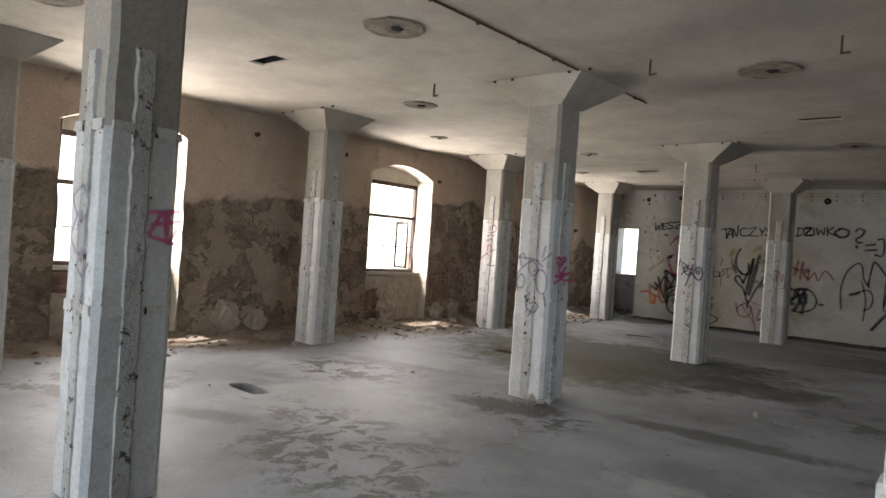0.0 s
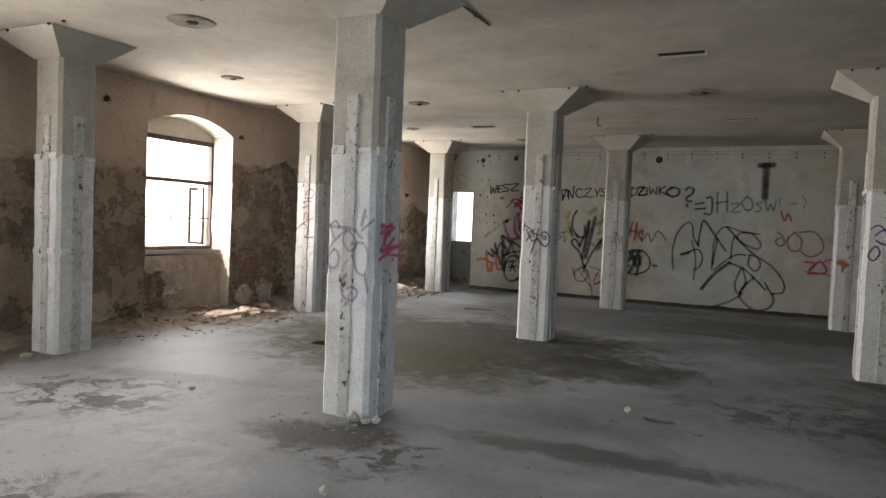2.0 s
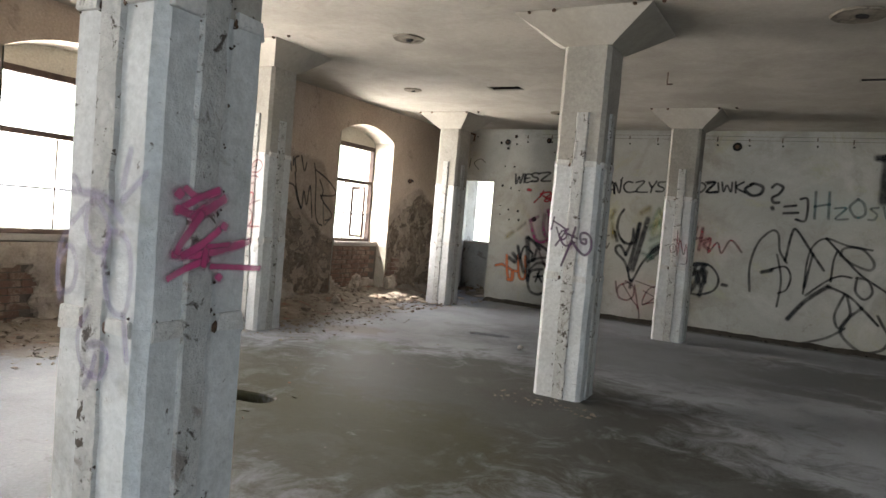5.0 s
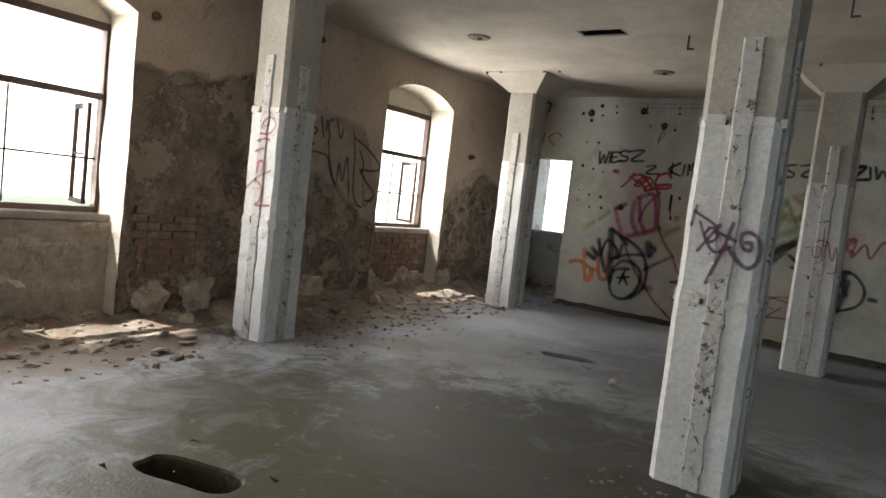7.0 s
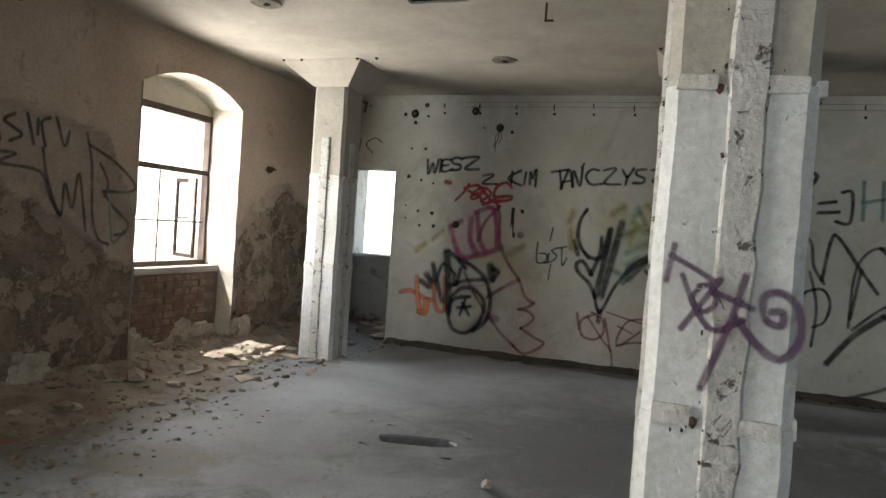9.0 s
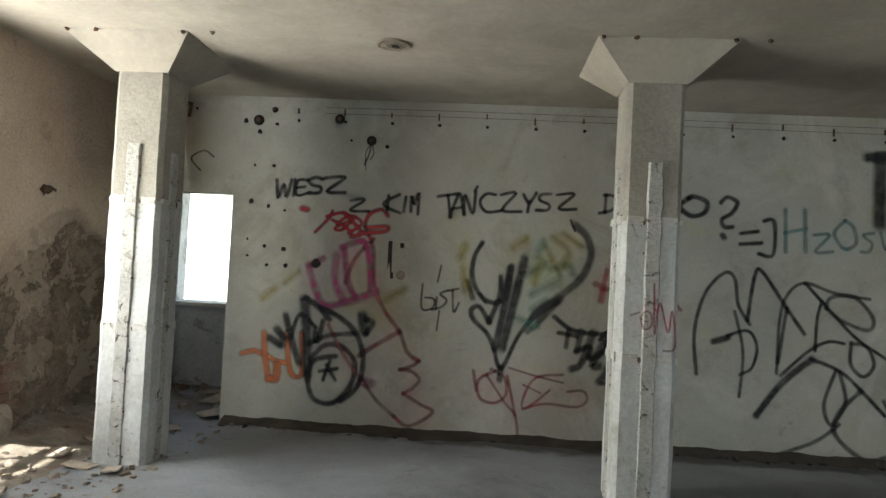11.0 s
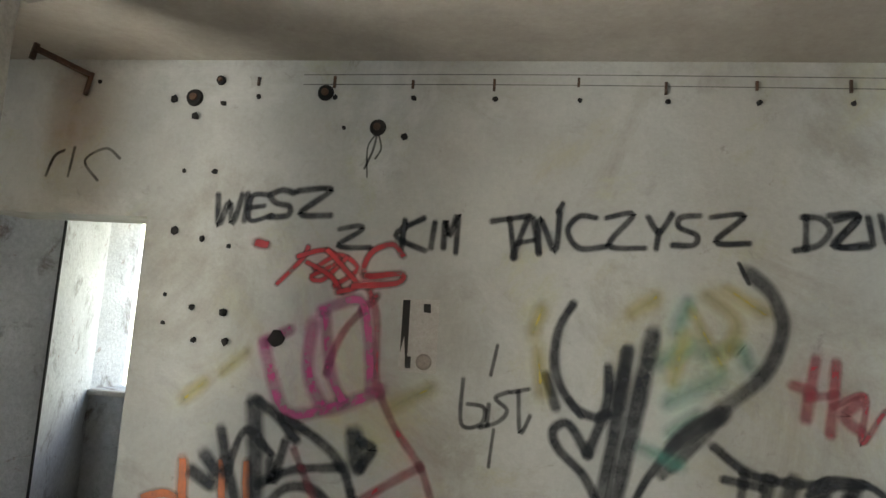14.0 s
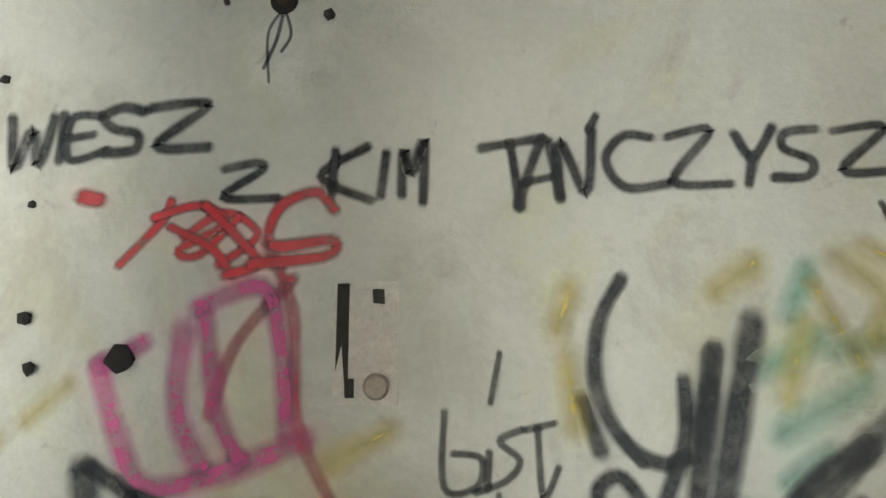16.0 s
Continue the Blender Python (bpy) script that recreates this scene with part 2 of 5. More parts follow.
M_BRICK = surface("old_red_brick", (0.27, 0.155, 0.115), (0.21, 0.14, 0.105), [(6.0, 0.48, 0.62, (0.37, 0.285, 0.225)), (3.0, 0.62, 0.72, (0.10, 0.065, 0.05))], relief=0.6, grain=60, patch=4)
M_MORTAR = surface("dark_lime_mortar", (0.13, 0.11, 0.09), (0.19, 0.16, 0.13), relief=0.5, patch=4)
M_RUBBLE = surface("plaster_rubble", (0.34, 0.295, 0.245), (0.20, 0.165, 0.13), [(3.0, 0.56, 0.66, (0.27, 0.14, 0.10)), (5.0, 0.6, 0.7, (0.46, 0.43, 0.38))], relief=0.5, grain=50, patch=3)
M_STONE = surface("pale_field_stone", (0.50, 0.43, 0.355), (0.38, 0.32, 0.26), [(5.0, 0.6, 0.7, (0.2, 0.16, 0.13))], relief=0.5, grain=40, patch=4)
# near-black: paints the shade inside slots, holes and cracks; also colours dark crumbs
M_DARK = surface("dark_bits_and_hollow_shade", (0.015, 0.014, 0.012), (0.032, 0.028, 0.024), relief=0.3)
M_WOOD = surface("weathered_brown_paint", (0.045, 0.028, 0.021), (0.08, 0.052, 0.040), rough=0.7, relief=0.3, grain=60, patch=6)
M_RUST = surface("rusty_iron", (0.07, 0.045, 0.032), (0.13, 0.07, 0.04), rough=0.8, relief=0.4, grain=80, patch=9)
M_SILL = surface("dusty_window_sill", (0.56, 0.53, 0.48), (0.42, 0.38, 0.33), relief=0.4)
M_REVEAL = surface("pale_window_reveal", (0.62, 0.58, 0.50), (0.50, 0.45, 0.37), [(2.5, 0.58, 0.7, (0.34, 0.27, 0.20))], relief=0.4)
M_GROUND = surface("dry_sandy_yard", (0.52, 0.50, 0.42), (0.42, 0.44, 0.30), relief=0.6, grain=8)
M_LEAF = surface("tree_leaves", (0.06, 0.11, 0.03), (0.09, 0.14, 0.04), relief=0.3, grain=12)


def spray(name, colour, strength=0.9, soft=0.30):
    """Sprayed paint: dense in the middle of a stroke, thinning at its edges."""
    m, n, l, b = mat_new(name, 0.7)
    co = n.new("ShaderNodeNewGeometry").outputs["Position"]
    thin = tex_noise(n, l, co, 14, 4, 0.6)
    c = ramp(n, l, thin, [(0.3, colour), (0.75, tuple(0.5 * v + 0.05 for v in colour))])
    l.new(c, b.inputs["Base Color"])
    uv = n.new("ShaderNodeUVMap")
    sep = n.new("ShaderNodeSeparateXYZ")
    l.new(uv.outputs[0], sep.inputs[0])
    a = ramp(n, l, sep.outputs[0], [(0.0, (0, 0, 0)), (soft, (1, 1, 1)), (1 - soft, (1, 1, 1)), (1.0, (0, 0, 0))])
    g = ramp(n, l, tex_noise(n, l, co, 5.0, 7, 0.75), [(0.25, (0.5, 0.5, 0.5)), (0.6, (1, 1, 1))])
    x = mix(n, l, 1.0, a, g, "MULTIPLY")
    x = mix(n, l, 1.0, x, ramp(n, l, sep.outputs[1], [(0.0, (0, 0, 0)), (0.8, (1, 1, 1))]), "MULTIPLY")
    x = mix(n, l, 1.0, x, (strength, strength, strength), "MULTIPLY")
    l.new(x, b.inputs["Alpha"])
    return m


INK = {"black": spray("black_spray", (0.02, 0.022, 0.025), 0.9), "grey": spray("thin_black_spray", (0.045, 0.047, 0.05), 0.78),
       "red": spray("red_spray", (0.50, 0.03, 0.04), 0.85), "pink": spray("pink_spray", (0.62, 0.06, 0.22), 0.85),
       "faintred": spray("faded_red_spray", (0.44, 0.06, 0.08), 0.66), "magenta": spray("magenta_spray", (0.58, 0.07, 0.27), 0.62),
       "violet": spray("violet_spray", (0.075, 0.022, 0.075), 0.92), "lilac": spray("thin_violet_spray", (0.22, 0.17, 0.30), 0.6), "orange": spray("orange_spray", (0.72, 0.20, 0.06), 0.8),
       "teal": spray("teal_spray", (0.10, 0.30, 0.32), 0.6), "yellow": spray("yellow_spray", (0.62, 0.50, 0.08), 0.55, 0.49), "rust": spray("faint_rust_run", (0.50, 0.17, 0.06), 0.30, 0.49), "green": spray("pale_green_spray", (0.12, 0.42, 0.30), 0.52, 0.49)}

# ---- builders ----


def part(name, bm, material, parent=None, label=""):
    me = bpy.data.meshes.new(name)
    bm.to_mesh(me)
    bm.free()
    me.materials.append(material)
    ob = new(name, me)
    if parent:
        ob.parent = parent
    if label:
        ob["label"] = label
    return ob


def add_box(bm, x0, x1, y0, y1, z0, z1):
    v = [bm.verts.new((x, y, z)) for x in (x0, x1) for y in (y0, y1) for z in (z0, z1)]
    for f in ((0, 1, 3, 2), (4, 6, 7, 5), (0, 4, 5, 1), (2, 3, 7, 6), (0, 2, 6, 4), (1, 5, 7, 3)):
        bm.faces.new([v[i] for i in f])
    return v


def box(*a, bevel=0.0, rag=0.0):
    bm = bmesh.new()
    add_box(bm, *a)
    if bevel:
        bmesh.ops.bevel(bm, geom=bm.edges[:], offset=bevel, segments=2, affect="EDGES")
    if rag:
        for v in bm.verts:
            v.co += noise.noise_vector(v.co * 9.0) * rag
    return bm


def empty(name, x=0, y=0, z=0):
    e = new(name)
    e.location = (x, y, z)
    return e


def local(ob, parent):
    """Hang ob under parent without moving it."""
    ob.parent = parent
    ob.matrix_parent_inverse = Matrix.Translation(parent.location).inverted()
    return ob


def chunk(r, seed, flat=0.6, fine=1):
    """A broken lump, a few faces."""
    bm = bmesh.new()
    bmesh.ops.create_icosphere(bm, subdivisions=fine, radius=r)
    rnd = random.Random(seed)
    for v in bm.verts:
        v.co *= rnd.uniform(0.65, 1.15) if fine == 1 else 0.85 + 0.55 * noise.noise(v.co * (1.6 / r) + Vector((seed, 0, 0)))
        v.co.z *= flat
    lo = min(v.co.z for v in bm.verts)
    for v in bm.verts:
        v.co.z -= lo
    return bm


def fbm(p, s):
    return noise.fractal(Vector(p) * s, 0.8, 2.1, 5)


# ---- shell ----
def arch(y, a, b):
    u = (2 * y - a - b) / (b - a)
    return SPRING + (APEX - SPRING) * (1 - u * u)


PLASTER_EDGE = [(-3.2, 2.2), (3.3, 2.1), (5.0, 1.85), (5.4, 1.96), (6.4, 2.05), (8.2, 2.12), (9.9, 2.28), (11.0, 2.42), (12.1, 2.28), (12.8, 2.2), (13.1, 1.55), (14.7, 1.5), (15.3, 1.9), (15.6, 1.97), (16.0, 1.82), (16.5, 1.7)]
RENDER_EDGE = [(-3.2, 2.3), (11.3, 2.5), (11.8, 1.75), (12.4, 1.45), (12.7, 1.2), (13.1, 1.05), (14.6, 1.3), (16.5, 2.2)]


def edge_height(rows, y):
    """Height of a broken plaster edge at y, from a few (y, z)."""
    for (ya, za), (yb, zb) in zip(rows, rows[1:]):
        if y <= yb:
            return za + (zb - za) * max(0.0, y - ya) / (yb - ya)
    return rows[-1][1]


def relief_wall():
    """Inner face of the left wall with its fallen plaster, in strips between and above the niches."""
    verts, faces, bare = [], [], []

    def strip(y0, y1, low, step=0.03):
        ny = max(2, int((y1 - y0) / step))
        nz = int(CEIL / step)
        base = len(verts)
        for i in range(ny + 1):
            y = y0 + (y1 - y0) * i / ny
            zl = low(y)
            for k in range(nz + 1):
                z = zl + (CEIL - zl) * k / nz
                rag = 0.07 * fbm((7, y, z), 2.2) + 0.05 * fbm((3, y, z * 0.3), 5.0)
                d = edge_height(PLASTER_EDGE, y) + rag - z
                under = edge_height(RENDER_EDGE, y) + 1.6 * rag - z
                w = min(1.0, max(0.0, d / 0.04)) * (1.0 if under > 0 else 0.42)
                cell = noise.cell_vector(Vector((0, y * 2.6 + 0.5 * fbm((4, y, z), 2.0), z * 4.2 + 0.4 * fbm((6, y, z), 2.0))))
                rough = max(-0.075, 0.05 * fbm((1, y, z), 1.8) + 0.035 * fbm((2, y, z), 7.0) + 0.022 * (cell.x - 0.5) * (1 if under > 0 else 0.2))
                near = min(min(abs(y - a), abs(y - b)) for a, b in WINDOWS)
                fade = min(1.0, near / 0.14)
                x = LEFT + 0.012 * fbm((9, y, z), 0.8) * (1 - w) + w * fade * (rough - 0.06)
                edge = math.exp(-((d + 0.03) / 0.035) ** 2)
                x += 0.022 * edge * fade
                verts.append((x, y, z))
                bare.append(w)
        for i in range(ny):
            for k in range(nz):
                q = base + i * (nz + 1) + k
                faces.append((q, q + nz + 1, q + nz + 2, q + 1))

    ys = [BACK]
    for a, b in WINDOWS:
        strip(ys[-1], a, lambda y: 0.0)
        strip(a, b, lambda y, a=a, b=b: arch(y, a, b))
        ys.append(b)
    strip(ys[-1], END, lambda y: 0.0)
    me = bpy.data.meshes.new("wall_left")
    me.from_pydata(verts, [], faces)
    att = me.attributes.new("bare", "FLOAT", "POINT")
    att.data.foreach_set("value", bare)
    me.materials.append(M_WALL)
    return new("wall_left", me)


wall_left = tagged(relief_wall(), "beige plaster wall, fallen off below to bare masonry", "wall", kind="structure")


def outer_leaf():
    """The thick body of the left wall behind its inner face, with niches and openings."""
    bm = bmesh.new()
    x1 = LEFT - 0.16
    xm, x0 = LEFT - 0.40, LEFT - 0.60
    edge = [BACK] + [v for w in WINDOWS for v in w] + [END + 0.35]
    for i in range(0, len(edge), 2):
        add_box(bm, x0, x1, edge[i], edge[i + 1], -0.3, CEIL)
    for a, b in WINDOWS:
        add_box(bm, x0, xm, a, b, HEAD, CEIL)
        add_box(bm, x0, xm - 0.002, a, b, -0.3, SILL - 0.002)
    ob = part("wall_left_core", bm, M_REVEAL)
    for i, (a, b) in enumerate(WINDOWS):
        bm = bmesh.new()
        rows = []
        for k in range(25):
            y = a + (b - a) * k / 24
            rows.append((bm.verts.new((LEFT + 0.004, y, arch(y, a, b))), bm.verts.new((xm, y, arch(y, a, b) - 0.02))))
        for p, q in zip(rows, rows[1:]):
            bm.faces.new((p[0], q[0], q[1], p[1]))
        for y, sgn in ((a, 1), (b, -1)):
            n, m = 30, 8
            g = [[bm.verts.new((LEFT + 0.006 - (0.40) * j / m, y + sgn * (0.012 + 0.02 * j / m + 0.02 * max(-0.5, fbm((j * 0.05, y, k * 0.1), 2.5)) * (1 if k * SPRING / n < 2.0 else 0.3)),
                                 k * SPRING / n)) for j in range(m + 1)] for k in range(n + 1)]
            for k in range(n):
                for j in range(m):
                    bm.faces.new((g[k][j], g[k][j + 1], g[k + 1][j + 1], g[k + 1][j]))
        part("window_reveal", bm, M_REVEAL, ob)
    return tagged(ob, "thick masonry body of the outer wall", "wall", kind="structure")


wall_core = outer_leaf()


def plates(name, x0, x1, y0, y1, z0, z1, holes, mat):
    """A slab of rectangles round its rectangular holes."""
    xs = sorted({x0, x1, *[v for h in holes for v in h[:2]]})
    ys = sorted({y0, y1, *[v for h in holes for v in h[2:4]]})
    bm = bmesh.new()
    for xa, xb in zip(xs, xs[1:]):
        for ya, yb in zip(ys, ys[1:]):
            cx, cy = (xa + xb) / 2, (ya + yb) / 2
            if not any(h[0] < cx < h[1] and h[2] < cy < h[3] for h in holes):
                add_box(bm, xa, xb, ya, yb, z0, z1)
    bmesh.ops.remove_doubles(bm, verts=bm.verts[:], dist=1e-4)
    return part(name, bm, mat)


FLOOR_HOLES = [(-4.67, 4.09, 0.26, 0.11, 0), (-4.68, 8.54, 0.27, 0.12, 15), (-4.64, 12.82, 0.27, 0.10, 14), (-0.75, 7.5, 0.13, 0.06, 0)]
rects = [(x - 0.34, x + 0.34, y - 0.26, y + 0.26) for x, y, *_ in FLOOR_HOLES]
floor = tagged(plates("floor", LEFT - 0.6, RIGHT, BACK - 0.3, END + 2.17, -0.16, 0.0, rects, M_FLOOR), "grey dusty concrete floor with stains and painted shade", "floor", kind="structure")
for x, y, rx, ry, turn in FLOOR_HOLES:
    bm = bmesh.new()
    n = 32
    rings = []
    for k in range(n):
        a = 2 * math.pi * k / n
        c, s = math.cos(a), math.sin(a)
        t = 1 / max(abs(c) / 0.34, abs(s) / 0.26)
        wob = 1 + 0.08 * noise.noise(Vector((c * 2 + x, s * 2 + y, 0)))
        sc, ss = abs(c) ** 0.6 * (1 if c > 0 else -1), abs(s) ** 0.6 * (1 if s > 0 else -1)
        px, py = rx * sc * wob, ry * ss * wob
        tr = radians(turn)
        px, py = px * math.cos(tr) - py * math.sin(tr), px * math.sin(tr) + py * math.cos(tr)
        rings.append([bm.verts.new((x + c * t, y + s * t, 0)), bm.verts.new((x + px * 1.06, y + py * 1.06, 0.0)),
                      bm.verts.new((x + px, y + py, -0.015)), bm.verts.new((x + px * 0.97, y + py * 0.97, -0.5))])
    for k in range(n):
        p, q = rings[k], rings[(k + 1) % n]
        for j in range(3):
            bm.faces.new((p[j], q[j], q[j + 1], p[j + 1]))
    bm.faces.new([r[3] for r in rings])
    part("floor_hole_rim", bm, M_FLOOR, floor)

SLOTS = [(-5.02, -4.57, 12.86, 13.08), (-5.12, -4.68, 4.12, 4.30), (-1.15, -0.70, 8.80, 8.98), (-4.9, -4.45, 8.7, 8.9), (-0.8, -0.35, 12.95, 13.12)]
ceiling = tagged(plates("ceiling", LEFT - 0.6, RIGHT, BACK - 0.3, END + 2.17, CEIL, CEIL + 0.22, SLOTS, M_CEIL), "stained limewashed concrete ceiling with slots", "ceiling", kind="structure")
for x0, x1, y0, y1 in SLOTS:
    bm = bmesh.new()
    ring = []
    for k in range(40):
        u = k / 40 * 4
        e = u % 1.0
        px, py = ((x0 + (x1 - x0) * e, y0), (x1, y0 + (y1 - y0) * e), (x1 - (x1 - x0) * e, y1), (x0, y1 - (y1 - y0) * e))[int(u)]
        cx, cy = (x0 + x1) / 2, (y0 + y1) / 2
        wob = 0.94 + 0.09 * noise.noise(Vector((px * 9, py * 9, 3)))
        ring.append([bm.verts.new((px + (px - cx) * 0.10, py + (py - cy) * 0.10, CEIL - 0.001)), bm.verts.new((px + (px - cx) * 0.02, py + (py - cy) * 0.02, CEIL - 0.006)),
                     bm.verts.new((cx + (px - cx) * wob, cy + (py - cy) * wob, CEIL + 0.01)), bm.verts.new((cx + (px - cx) * 0.9, cy + (py - cy) * 0.9, CEIL + 0.21))])
    for k in range(40):
        p, q = ring[k], ring[(k + 1) % 40]
        for j in range(3):
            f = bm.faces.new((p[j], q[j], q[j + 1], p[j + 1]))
            # inner faces near-black, so the slot's shade is in the colour
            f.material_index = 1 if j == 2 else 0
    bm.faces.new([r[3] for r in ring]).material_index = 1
    part("slot_rim_and_shade", bm, M_CEIL, ceiling).data.materials.append(M_DARK)
# added slab, out of view, that keeps daylight out of the slots
tagged(part("slot_light_blocker", box(LEFT - 0.6, RIGHT, BACK - 0.3, END + 2.17, CEIL + 0.30, CEIL + 0.4), M_DARK), "unseen dark slab added above the ceiling slots to block light", "ceiling", kind="structure")


def wall_y(name, y0, y1, x0, x1, holes, mat, label):
    """A wall along x with openings (x0, x1, z0, z1)."""
    xs = sorted({x0, x1, *[v for h in holes for v in h[:2]]})
    zs = sorted({-0.16, CEIL, *[v for h in holes for v in h[2:4]]})
    bm = bmesh.new()
    for xa, xb in zip(xs, xs[1:]):
        for za, zb in zip(zs, zs[1:]):
            if not any(h[0] < (xa + xb) / 2 < h[1] and h[2] < (za + zb) / 2 < h[3] for h in holes):
                add_box(bm, xa, xb, y0, y1, za, zb)
    bmesh.ops.remove_doubles(bm, verts=bm.verts[:], dist=1e-4)
    return tagged(part(name, bm, mat), label, "wall", kind="structure")


end_wall = wall_y("wall_end", END, END + 0.30, LEFT - 0.05, RIGHT, [(LEFT - 0.06, OPEN_X, -0.17, OPEN_Z)], M_END, "pale painted plaster end wall covered in graffiti")
far_wall = wall_y("wall_far_room", 18.15, 18.6, -9.0, RIGHT, [(-7.93, -6.45, 1.04, 2.55)], M_GREY, "grey plaster wall of the next room with a window")
bm = bmesh.new()
for zz in (-0.16, CEIL):
    for q in ((LEFT - 0.02, END + 0.0), (-7.47, 17.0), (-7.93, 18.15), (-8.6, 18.15), (-8.6, END + 0.0)):
        bm.verts.new((*q, zz))
bm.verts.ensure_lookup_table()
for k in range(5):
    bm.faces.new([bm.verts[j] for j in (k, (k + 1) % 5, (k + 1) % 5 + 5, k + 5)])
tagged(part("wall_far_side", bm, M_GREY), "grey cracked plaster side wall of the next room", "wall", kind="structure")
tagged(part("corner_crack", box(-7.478, -7.462, 16.985, 17.0, 0.02, 2.6, rag=0.012), M_DARK), "dark ragged crack down the corner of a wall", "crack", kind="structure")
tagged(part("far_window_sill", box(-7.9, -6.45, 18.05, 18.2, 0.99, 1.045, bevel=0.008, rag=0.02), M_SILL), "dusty grey window sill", "sill", kind="structure")
wall_y("wall_back", BACK - 0.4, BACK, LEFT - 0.6, RIGHT, [(x - 0.55, x + 0.55, 0.9, 2.7) for x in BACK_WINDOWS], M_END, "plain plaster back wall with window openings")
bm = bmesh.new()
for q in ((BACK - 0.4, 2.35, -0.16, CEIL), (3.45, END + 2.2, -0.16, CEIL), (2.35, 3.45, -0.16, 0.9), (2.35, 3.45, 2.7, CEIL)):
    add_box(bm, RIGHT, RIGHT + 0.3, *q)
tagged(part("wall_right", bm, M_END), "plain plaster side wall with a window opening", "wall", kind="structure")

# ---- columns ----


def column(x, y, idx):
    """Square concrete column with a strip down each face, two mortar bands and a flared head."""
    top = CEIL - 0.235
    h = CW / 2
    col = empty("column", x, y, 0)
    rnd = random.Random(idx)

    def shaft(z0, z1, mat, name, grow=0.0):
        bm = bmesh.new()
        n = max(2, int((z1 - z0) / 0.12))
        pr = []
        r = h + grow
        c = 0.035
        prof = [(-r + c, -r), (r - c, -r), (r, -r + c), (r, r - c), (r - c, r), (-r + c, r), (-r, r - c), (-r, -r + c)]
        for k in range(n + 1):
            z = z0 + (z1 - z0) * k / n
            pr.append([bm.verts.new((px + 0.006 * noise.noise(Vector((x + px * 3, y + py * 3, z * 5))), py + 0.006 * noise.noise(Vector((px * 3 - x, py * 3, z * 5 + 9))), z)) for px, py in prof])
        for p, q in zip(pr, pr[1:]):
            for j in range(8):
                bm.faces.new((p[j], p[(j + 1) % 8], q[(j + 1) % 8], q[j]))
        bm.faces.new(pr[-1])
        return part(name, bm, mat, col)

    shaft(0.0, 1.05, M_COL, "lower_shaft", 0.006)
    shaft(1.05, 2.02, M_COL, "middle_shaft", 0.003)
    shaft(2.02, top, M_COLTOP, "upper_shaft")
    for z, w in ((1.05, 0.055), (2.02, 0.05)):
        for k in range(4):
            for s in (-1, 1):
                a, b = (0.062, h - 0.03) if s > 0 else (-h + 0.03, -0.062)
                bm = box(a, b, -h - 0.015, -h + 0.02, z - w / 2 + rnd.uniform(-0.008, 0.006), z + w / 2 + rnd.uniform(-0.012, 0.012), bevel=0.003, rag=0.011)
                bmesh.ops.rotate(bm, verts=bm.verts[:], cent=(0, 0, 0), matrix=Matrix.Rotation(k * math.pi / 2, 3, "Z"))
                part("mortar_band", bm, M_BAND, col)
    for k in range(4):
        bm = bmesh.new()
        n = 34
        ztop = 2.45 + rnd.uniform(-0.04, 0.04)
        rows = []
        off = rnd.uniform(-0.02, 0.02)
        for i in range(n + 1):
            z = ztop * i / n
            j1, j2 = 0.016 * noise.noise(Vector((idx, k, z * 14))), 0.016 * noise.noise(Vector((idx + 5, k, z * 9)))
            d = h + 0.017 + 0.005 * noise.noise(Vector((idx, k + 7, z * 12)))
            w = 0.045
            rows.append([bm.verts.new((off - w - 0.012 + j1, -h, z)), bm.verts.new((off - w + j1, -d, z)), bm.verts.new((off + w + j2, -d, z)), bm.verts.new((off + w + 0.012 + j2, -h, z))])
        for p, q in zip(rows, rows[1:]):
            for j in range(3):
                bm.faces.new((p[j], p[j + 1], q[j + 1], q[j]))
        bm.faces.new(rows[-1])
        bmesh.ops.rotate(bm, verts=bm.verts[:], cent=(0, 0, 0), matrix=Matrix.Rotation(k * math.pi / 2, 3, "Z"))
        part("cover_strip", bm, M_STRIP, col)
    # rusty dark spots beside the strips, also painting the bands' shadow lines
    for k in range(4):
        for z in (1.06, 2.03):
            for sx in (-0.058, 0.058):
                bm = chunk(rnd.uniform(0.008, 0.017), idx * 31 + k * 7 + int(z * 3), 1.6)
                for v in bm.verts:
                    v.co.y *= 0.35
                    v.co += Vector((sx, -h - 0.012, z - 0.04))
                bmesh.ops.rotate(bm, verts=bm.verts[:], cent=(0, 0, 0), matrix=Matrix.Rotation(k * math.pi / 2, 3, "Z"))
                part("rust_and_shade_spot", bm, M_RUST, col)
    # chipped pits and rust pocks down the strips and along the bands
    bm = bmesh.new()
    for k in range(4):
        turn = Matrix.Rotation(k * math.pi / 2, 3, "Z")
        for _ in range(60):
            on_strip = rnd.random() < 0.78
            u = rnd.choice((-1, 1)) * rnd.uniform(0.02, 0.056) if on_strip else rnd.uniform(-h + 0.03, h - 0.03)
            z = rnd.uniform(0.05, 2.4) if on_strip else rnd.choice((1.02, 1.08, 1.99, 2.05)) + rnd.uniform(-0.012, 0.012)
            d = h + (0.016 if on_strip else 0.009)
            r = 0.0025 + 0.0075 * rnd.random() ** 3
            n = 7
            ring = [bm.verts.new(turn @ Vector((u + r * rnd.uniform(0.5, 1.2) * math.cos(2 * math.pi * j / n), -d + 0.006, z + r * rnd.uniform(0.6, 2.2) * math.sin(2 * math.pi * j / n)))) for j in range(n)]
            tip = bm.verts.new(turn @ Vector((u, -d - 0.003, z)))
